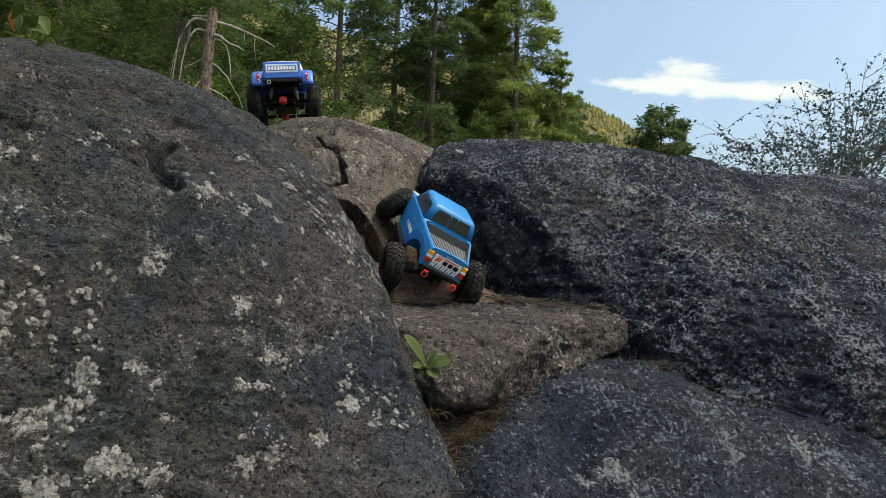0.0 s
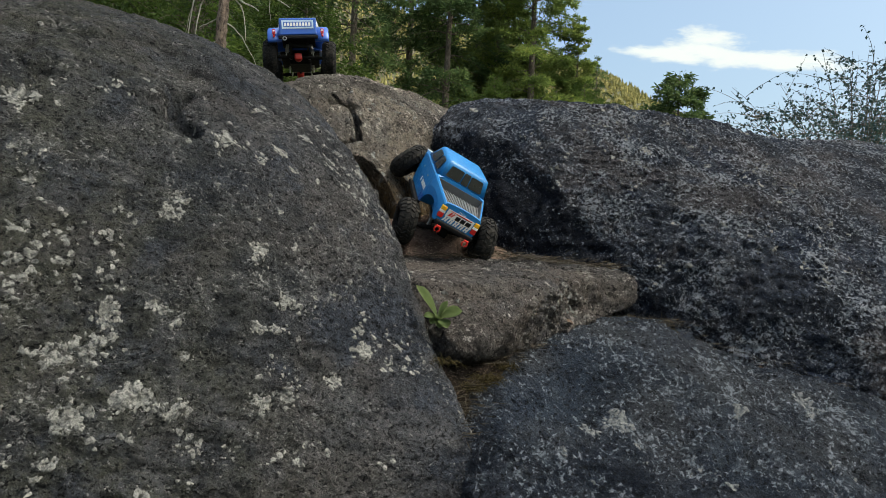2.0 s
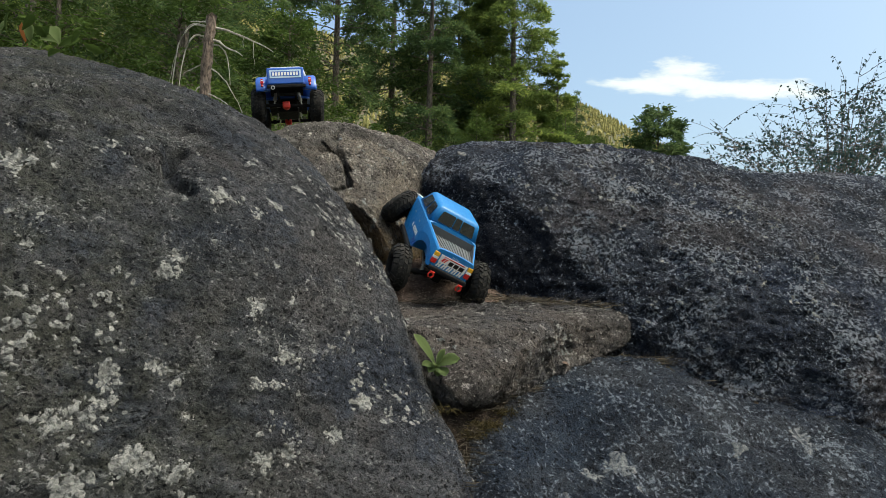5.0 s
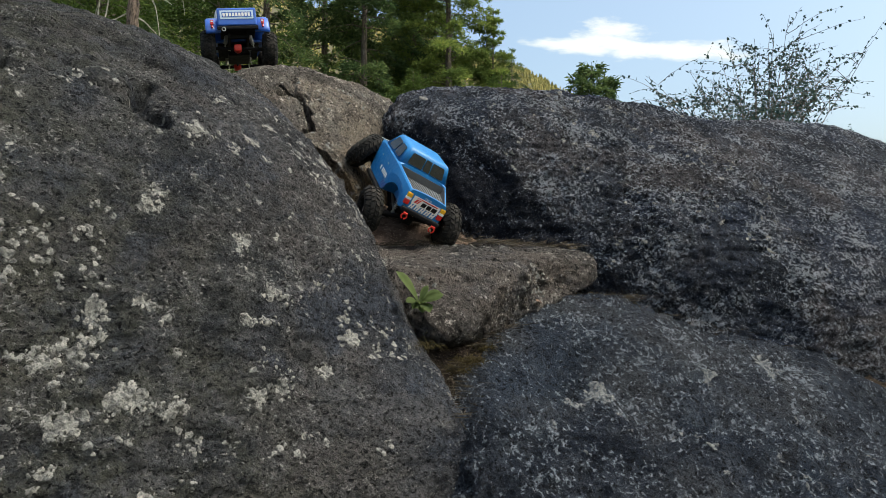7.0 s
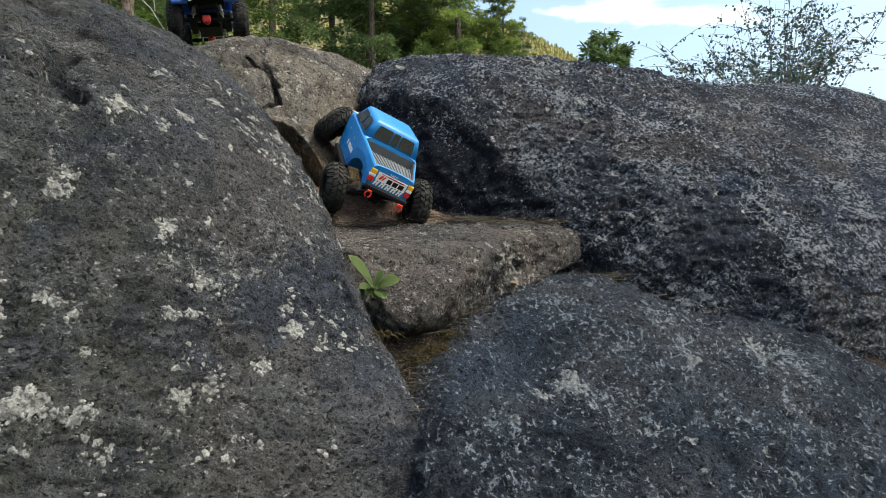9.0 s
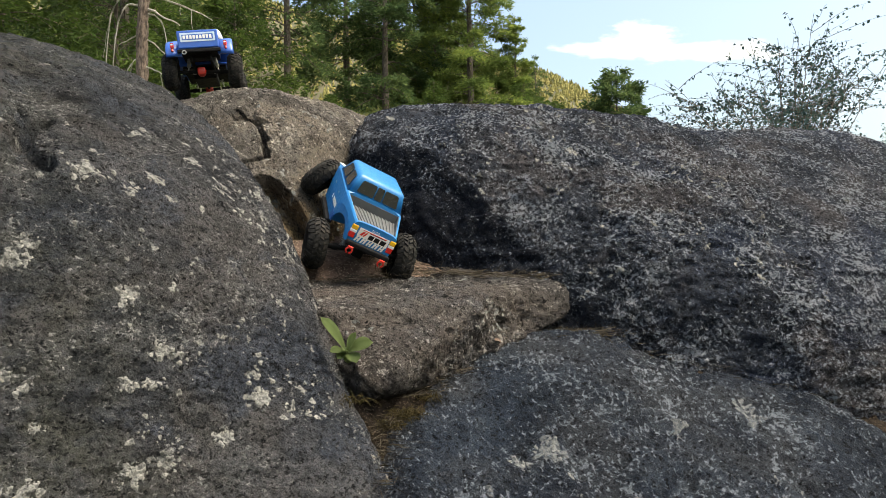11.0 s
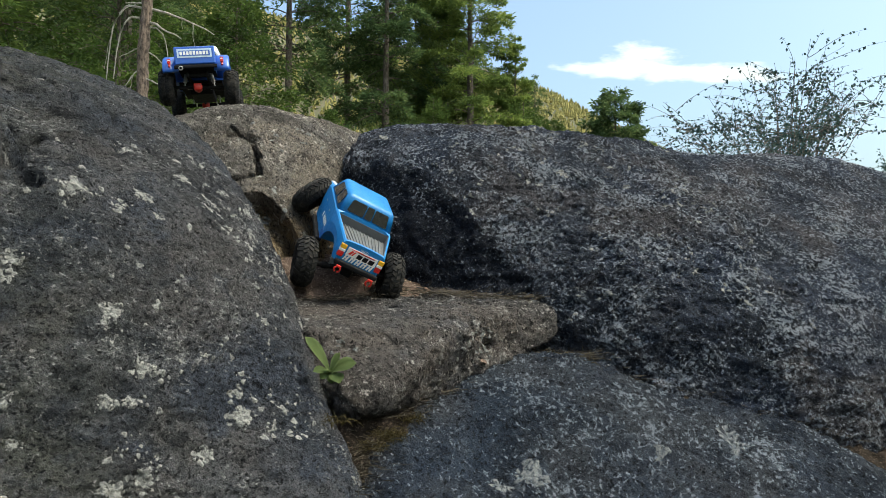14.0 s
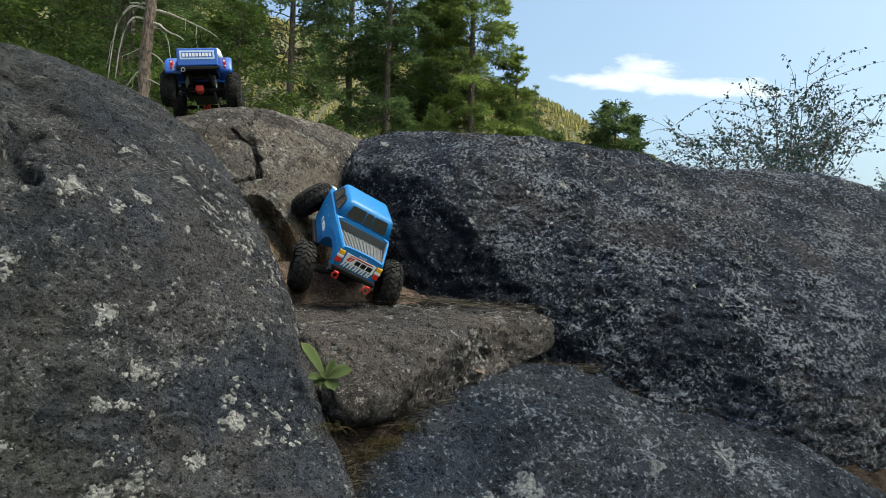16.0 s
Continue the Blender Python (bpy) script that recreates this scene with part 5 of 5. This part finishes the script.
def navy_truck():
    """Step-side pickup with a silver bonnet and roof."""
    t = new("model_truck")
    running_gear(t, 0.107, 3, 0.0, 0.056, 0, 0.0, 0.052, RED)
    half = lambda x: 0.078 if x < -0.085 else 0.088
    bottom = lambda x: 0.094 + 0.010 * max(0, (abs(x) - 0.17) / 0.05)
    top = lambda x: 0.178 if x < -0.085 else 0.166 - 0.006 * max(0, x - 0.05) / 0.17
    bm = bmesh.new()
    loft(bm, body_sections(spaced(-0.086, 0.222, 60), half, bottom, top, None, 0.076))
    body = part("body", bm, NAVY, t, "metallic deep blue body shell")
    bm = bmesh.new()
    loft(bm, body_sections(spaced(-0.236, -0.090, 20), lambda x: 0.060, lambda x: 0.112, lambda x: 0.170, (-0.2355, -0.097), 0.0, 0.122))
    bed = part("bed", bm, NAVY, t, "blue step-side cargo bed")
    bm = bmesh.new()
    box(bm, -0.2345, -0.098, -0.0525, 0.0525, 0.1225, 0.1245)
    for i in range(10):
        y = -0.0468 + 0.0104 * i
        rib = bmesh.new()
        box(rib, -0.233, -0.099, y - 0.0015, y + 0.0015, 0.1246, 0.127)
        part("liner_rib", rib, CHARCOAL, bed)
    for s in (1, -1):
        side = bmesh.new()
        box(side, -0.2345, -0.098, s * 0.0505, s * 0.0530, 0.1246, 0.1695)
        part("liner_side", side, CHARCOAL, bed)
    part("bed_liner", bm, CHARCOAL, bed, "black ribbed bed liner")
    bm = bmesh.new()
    box(bm, -0.246, -0.236, -0.0660, 0.0660, 0.118, 0.178, 0.004)
    gate = part("tailgate", bm, NAVY, bed, "blue tailgate with a pale badge panel")
    bm = bmesh.new()
    plate(bm, [(-0.2462, 0.056, 0.140), (-0.2462, -0.056, 0.140), (-0.2462, -0.056, 0.169), (-0.2462, 0.056, 0.169)], 0.0012, (-1, 0, 0))
    panel = part("badge_panel", bm, BAR_GREY, gate, "pale blue-white badge panel")
    bars("badge_field", (-0.2475, 0.050, 0.1455), (0, -1, 0), (0, 0, 1), [(0, 0, 0.100, 0.018, 0)], (-1, 0, 0), NAVY, panel)
    bars("badge_lettering", (-0.2481, 0.047, 0.1485), (0, -1, 0), (0, 0, 1), [(0.0106 * i, 0, 0.0076, 0.012, 0) for i in range(9)], (-1, 0, 0), WHITE, panel, "white lettering bars")
    for s in (1, -1):
        bm = bmesh.new()
        secs = []
        for i in range(19):
            a = radians(8 + 164 * i / 18)
            cx, cz = -0.156 + 0.081 * math.cos(a), 0.088 + 0.076 * math.sin(a)
            ix, iz = -0.156 + 0.072 * math.cos(a), 0.088 + 0.067 * math.sin(a)
            secs.append([(cx, s * 0.058, cz), (cx, s * 0.102, cz), (-0.156 + 0.079 * math.cos(a), s * 0.109, 0.088 + 0.071 * math.sin(a)), (ix, s * 0.109, iz - 0.002), (ix, s * 0.058, iz)])
        loft(bm, secs)
        part("rear_fender", bm, NAVY, bed, "rounded blue rear fender", True)
        bm = bmesh.new()
        box(bm, -0.2395, -0.2300, s * 0.0800, s * 0.0915, 0.124, 0.141, 0.002)
        rod(bm, (-0.236, s * 0.086, 0.114), (-0.232, s * 0.086, 0.124), 0.004)
        lamp = part("tail_lamp", bm, LENS_RED, bed, "small red tail lamp")
        bars("lamp_lens", (-0.2397, s * 0.0890 if s > 0 else -0.0820, 0.1330), (0, -1, 0), (0, 0, 1), [(0, 0, 0.007, 0.004, 0)], (-1, 0, 0), WHITE, lamp)
    xl, xh, wl, wh, z0, z1 = (-0.083, 0.060), (-0.070, 0.015), 0.083, 0.066, 0.168, 0.226
    bm = bmesh.new()
    cab(bm, xl, xh, wl, wh, z0, z1, 0.013)
    roof = part("cab", bm, SILVER, t, "worn silver cab roof", True)
    for s in (1, -1):
        window("side_window", ((xl[1], s * wl, z0), (xl[0], s * wl, z0), (xh[0], s * wh, z1), (xh[1], s * wh, z1)), 0.16, 0.84, 0.14, 0.78, (0, s, 0.2), roof)
        bars("hood_rivets", (0.075, s * 0.030, 0.1725), (1, 0, -0.02), (0, 1, 0), [(0.016 * i, 0, 0.0025, 0.0025, 0) for i in range(9)], (0, 0, 1), BLACK, body)
    window("rear_window", ((xl[0], wl, z0), (xl[0], -wl, z0), (xh[0], -wh, z1), (xh[0], wh, z1)), 0.10, 0.90, 0.14, 0.80, (-1, 0, 0.3), roof)
    window("windscreen", ((xl[1], -wl, z0), (xl[1], wl, z0), (xh[1], wh, z1), (xh[1], -wh, z1)), 0.08, 0.92, 0.10, 0.88, (1, 0, 0.8), roof)
    bm = bmesh.new()
    plate(bm, [(0.062, 0.080, 0.1695), (0.220, 0.078, 0.1655), (0.220, -0.078, 0.1655), (0.062, -0.080, 0.1695)], 0.0025, (0, 0, 1))
    part("bonnet", bm, SILVER, body, "worn silver bonnet with black rivets")
    bm = bmesh.new()
    for y in (-0.05, 0.05):
        rod(bm, (-0.108, y, 0.126), (-0.100, y, 0.188), 0.0035)
    rod(bm, (-0.100, -0.052, 0.188), (-0.100, 0.052, 0.188), 0.0035), rod(bm, (-0.106, -0.052, 0.160), (-0.106, 0.052, 0.160), 0.0028), rod(bm, (-0.107, -0.05, 0.130), (-0.101, 0.05, 0.186), 0.0025)
    part("bed_brace", bm, RED, t, "red tubular bed brace")
    bm = bmesh.new()
    box(bm, -0.082, 0.205, -0.074, 0.074, 0.086, 0.0935, 0.002)
    box(bm, -0.232, -0.092, -0.060, 0.060, 0.105, 0.1115, 0.002)
    part("underbody", bm, BLACK, t)
    bm = bmesh.new()
    box(bm, -0.085, 0.095, -0.040, 0.040, 0.048, 0.069, 0.006)
    part("skid_plate", bm, BLACK, t, "black skid plate under the chassis")
    bm = bmesh.new()
    box(bm, -0.250, -0.240, -0.070, 0.070, 0.104, 0.116, 0.003)
    bump = part("rear_bumper", bm, BLACK, t)
    bm = bmesh.new()
    ring(bm, (-0.254, 0.048, 0.104), 0.0060, 0.0018, "x", 0, 360, 16)
    part("tow_ring", bm, STEEL, bump, "bright tow ring")
    bm = bmesh.new()
    box(bm, 0.222, 0.236, -0.085, 0.085, 0.100, 0.116, 0.004)
    part("front_bumper", bm, STEEL, t)
    return tagged(t, "deep blue step-side model pickup standing on the rock crest", "toy truck", "radio-controlled trucks")


blue = blue_truck()
blue.matrix_basis = pose(-0.089, 1.893, 1.278, 26.2, -25.4, 100.0) @ Matrix.Diagonal((0.93, 0.93, 0.93, 1))
navy = navy_truck()
navy.matrix_basis = pose(-0.594, 2.559, 1.823, -7.0, -4.0, 101.0) @ Matrix.Diagonal((0.93, 0.93, 0.93, 1))


# ---------------------------------------------------------------- plants and litter
def leaf(bm, base, way, up, length, width, curl):
    """A broad leaf with a folded midrib."""
    way, up = Vector(way).normalized(), Vector(up).normalized()
    side = way.cross(up).normalized()
    up = side.cross(way).normalized()
    rows = []
    for i in range(9):
        s = i / 8
        w = width * 0.5 * (max(0.0, math.sin(math.pi * s**1.9)) ** 0.55 if 0 < s < 1 else 0.02) + 0.0014 * (1 - s)
        c = Vector(base) + way * length * s + up * (curl * length * (s - s * s * 1.5))
        rows.append([bm.verts.new(c + side * w * q + up * abs(q) * w * 0.35) for q in (-1, -0.5, 0, 0.5, 1)])
    for a, b in zip(rows[:-1], rows[1:]):
        for j in range(4):
            bm.faces.new((a[j], a[j + 1], b[j + 1], b[j]))
    bmesh.ops.solidify(bm, geom=bm.faces[:], thickness=0.0006)


def herb(name, at, leaves, label):
    ob = new(name)
    ob.location = at
    for way, up, length, width, curl, mat, *root in leaves:
        bm = bmesh.new()
        leaf(bm, root or (0, 0, 0), way, up, length, width, curl)
        part("leaf", bm, mat, ob, "dry orange leaf" if mat is DRY_LEAF else "", True)
    return tagged(ob, label, "plant")


herb("herb", (-0.026, 1.352, 1.066), [((-0.55, 0.0, 0.84), (0.75, -0.60, 0.4), 0.078, 0.026, 0.10, HERB), ((0.85, -0.25, 0.45), (-0.35, -0.70, 0.6), 0.050, 0.028, 0.30, HERB), ((0.50, -0.70, -0.28), (0.1, -0.5, 0.9), 0.034, 0.026, 0.25, HERB), ((-0.70, -0.60, 0.25), (0.2, -0.5, 0.8), 0.034, 0.020, 0.3, HERB), ((0.35, -0.1, 0.85), (-0.5, -1, 0.2), 0.040, 0.014, 0.15, HERB), ((-0.1, -0.75, 0.35), (0.3, -0.4, 0.9), 0.026, 0.014, 0.3, HERB), ((0.15, -0.75, -0.45), (0.2, -0.4, 0.9), 0.026, 0.017, 0.2, HERB), ((-0.45, -0.75, -0.15), (0.3, -0.4, 0.9), 0.026, 0.016, 0.3, HERB)], "small bright green broad-leaved herb in the rock crevice")
_rnd = random.Random(77)
_spray = []
for q in range(18):
    x = -0.10 + 0.19 * q / 17
    _spray.append(((_rnd.uniform(-1, 1), _rnd.uniform(-0.8, 0.1), _rnd.uniform(0.2, 1.2) if x < 0.04 else _rnd.uniform(-0.6, 0.9)), (_rnd.uniform(-0.8, 0.8), -0.9, _rnd.uniform(-0.2, 0.6)), _rnd.uniform(0.034, 0.058), _rnd.uniform(0.018, 0.030), _rnd.uniform(0.05, 0.3), DRY_LEAF if q == 8 else (HERB if q % 3 == 0 else LEAF_AND_SHADED_FIR), x + _rnd.uniform(-0.02, 0.02), _rnd.uniform(-0.02, 0.02), 0.012 - 0.16 * max(0.0, x) + _rnd.uniform(-0.01, 0.022)))
herb("herb", (-0.975, 1.58, 1.762), _spray, "leafy green plant with one orange leaf behind the boulder crest")


def litter(name, spots, count, length, width, seed, label):
    """Dry needles and grass lying in the cracks."""
    rnd = np.random.RandomState(seed)
    roots, ways = [], []
    for a, b, spread, share in spots:
        n = int(count * share)
        t = rnd.rand(n)[:, None]
        roots.append(np.array(a) * (1 - t) + np.array(b) * t + rnd.randn(n, 3) * np.array([spread, spread, 0.004]))
        ways.append(rnd.randn(n, 3) * np.array([1, 1, 0.12]) + np.array([0, -0.1, 0.03]))
    v, f = blades(np.concatenate(roots), np.concatenate(ways), length, width, rnd, 0.1)
    return tagged(mesh_object(name, v, f, STRAW, None, False), label, "litter", kind="stuff")


litter("needle_litter", [((-0.10, 1.86, 1.268), (0.10, 1.84, 1.215), 0.020, 0.20), ((0.10, 1.84, 1.208), (0.42, 1.83, 1.190), 0.012, 0.22), ((-0.14, 1.70, 1.185), (0.10, 1.80, 1.205), 0.030, 0.20), ((0.06, 1.44, 0.975), (0.24, 1.62, 1.012), 0.020, 0.20), ((0.42, 1.735, 1.055), (0.54, 1.73, 1.062), 0.026, 0.20), ((0.02, 1.22, 0.872), (0.05, 1.38, 0.952), 0.016, 0.12), ((0.55, 1.69, 1.035), (1.12, 1.575, 0.880), 0.010, 0.05)], 2600, 0.036, 0.0013, 41, "dry brown pine needles caught in the rock cracks")


def tuft(at, count, length, seed, label):
    """A tuft of dry, mossy grass rooted in a crack."""
    rnd = np.random.RandomState(seed)
    pieces = []
    for q in range(count):
        root = np.array(at) + rnd.randn(3) * np.array([0.014, 0.010, 0.003])
        way = np.array([rnd.randn() * 0.7, -0.35 + 0.5 * rnd.randn(), 0.7 + 0.4 * rnd.rand()])
        s = np.linspace(0, 1, 6)[:, None]
        L = length * (0.4 + 0.8 * rnd.rand())
        path = root + s * way / np.linalg.norm(way) * L - np.array([0, 0, 0.75 * L]) * s**2.2
        pieces.append(tube(path, np.linspace(0.0009, 0.0003, 6), 3))
    v, f = join(pieces)
    return tagged(mesh_object("grass_tuft", v, f, TUFT), label, "grass", kind="stuff")


TUFT = foliage_material("dry_grass", (0.085, 0.070, 0.030), (0.30, 0.22, 0.11), 0.25)
for i, (x, y, z, n, L) in enumerate(((0.075, 1.40, 0.945, 130, 0.045), (0.05, 1.37, 0.935, 80, 0.035), (0.12, 1.46, 0.965, 70, 0.035), (0.46, 1.73, 1.045, 90, 0.05), (0.50, 1.72, 1.045, 70, 0.045), (0.43, 1.75, 1.05, 60, 0.07), (-0.02, 1.33, 0.985, 40, 0.04))):
    tuft((x, y, z), n, L, 60 + i, "tuft of dry mossy grass in a rock crack")
build_cloud()
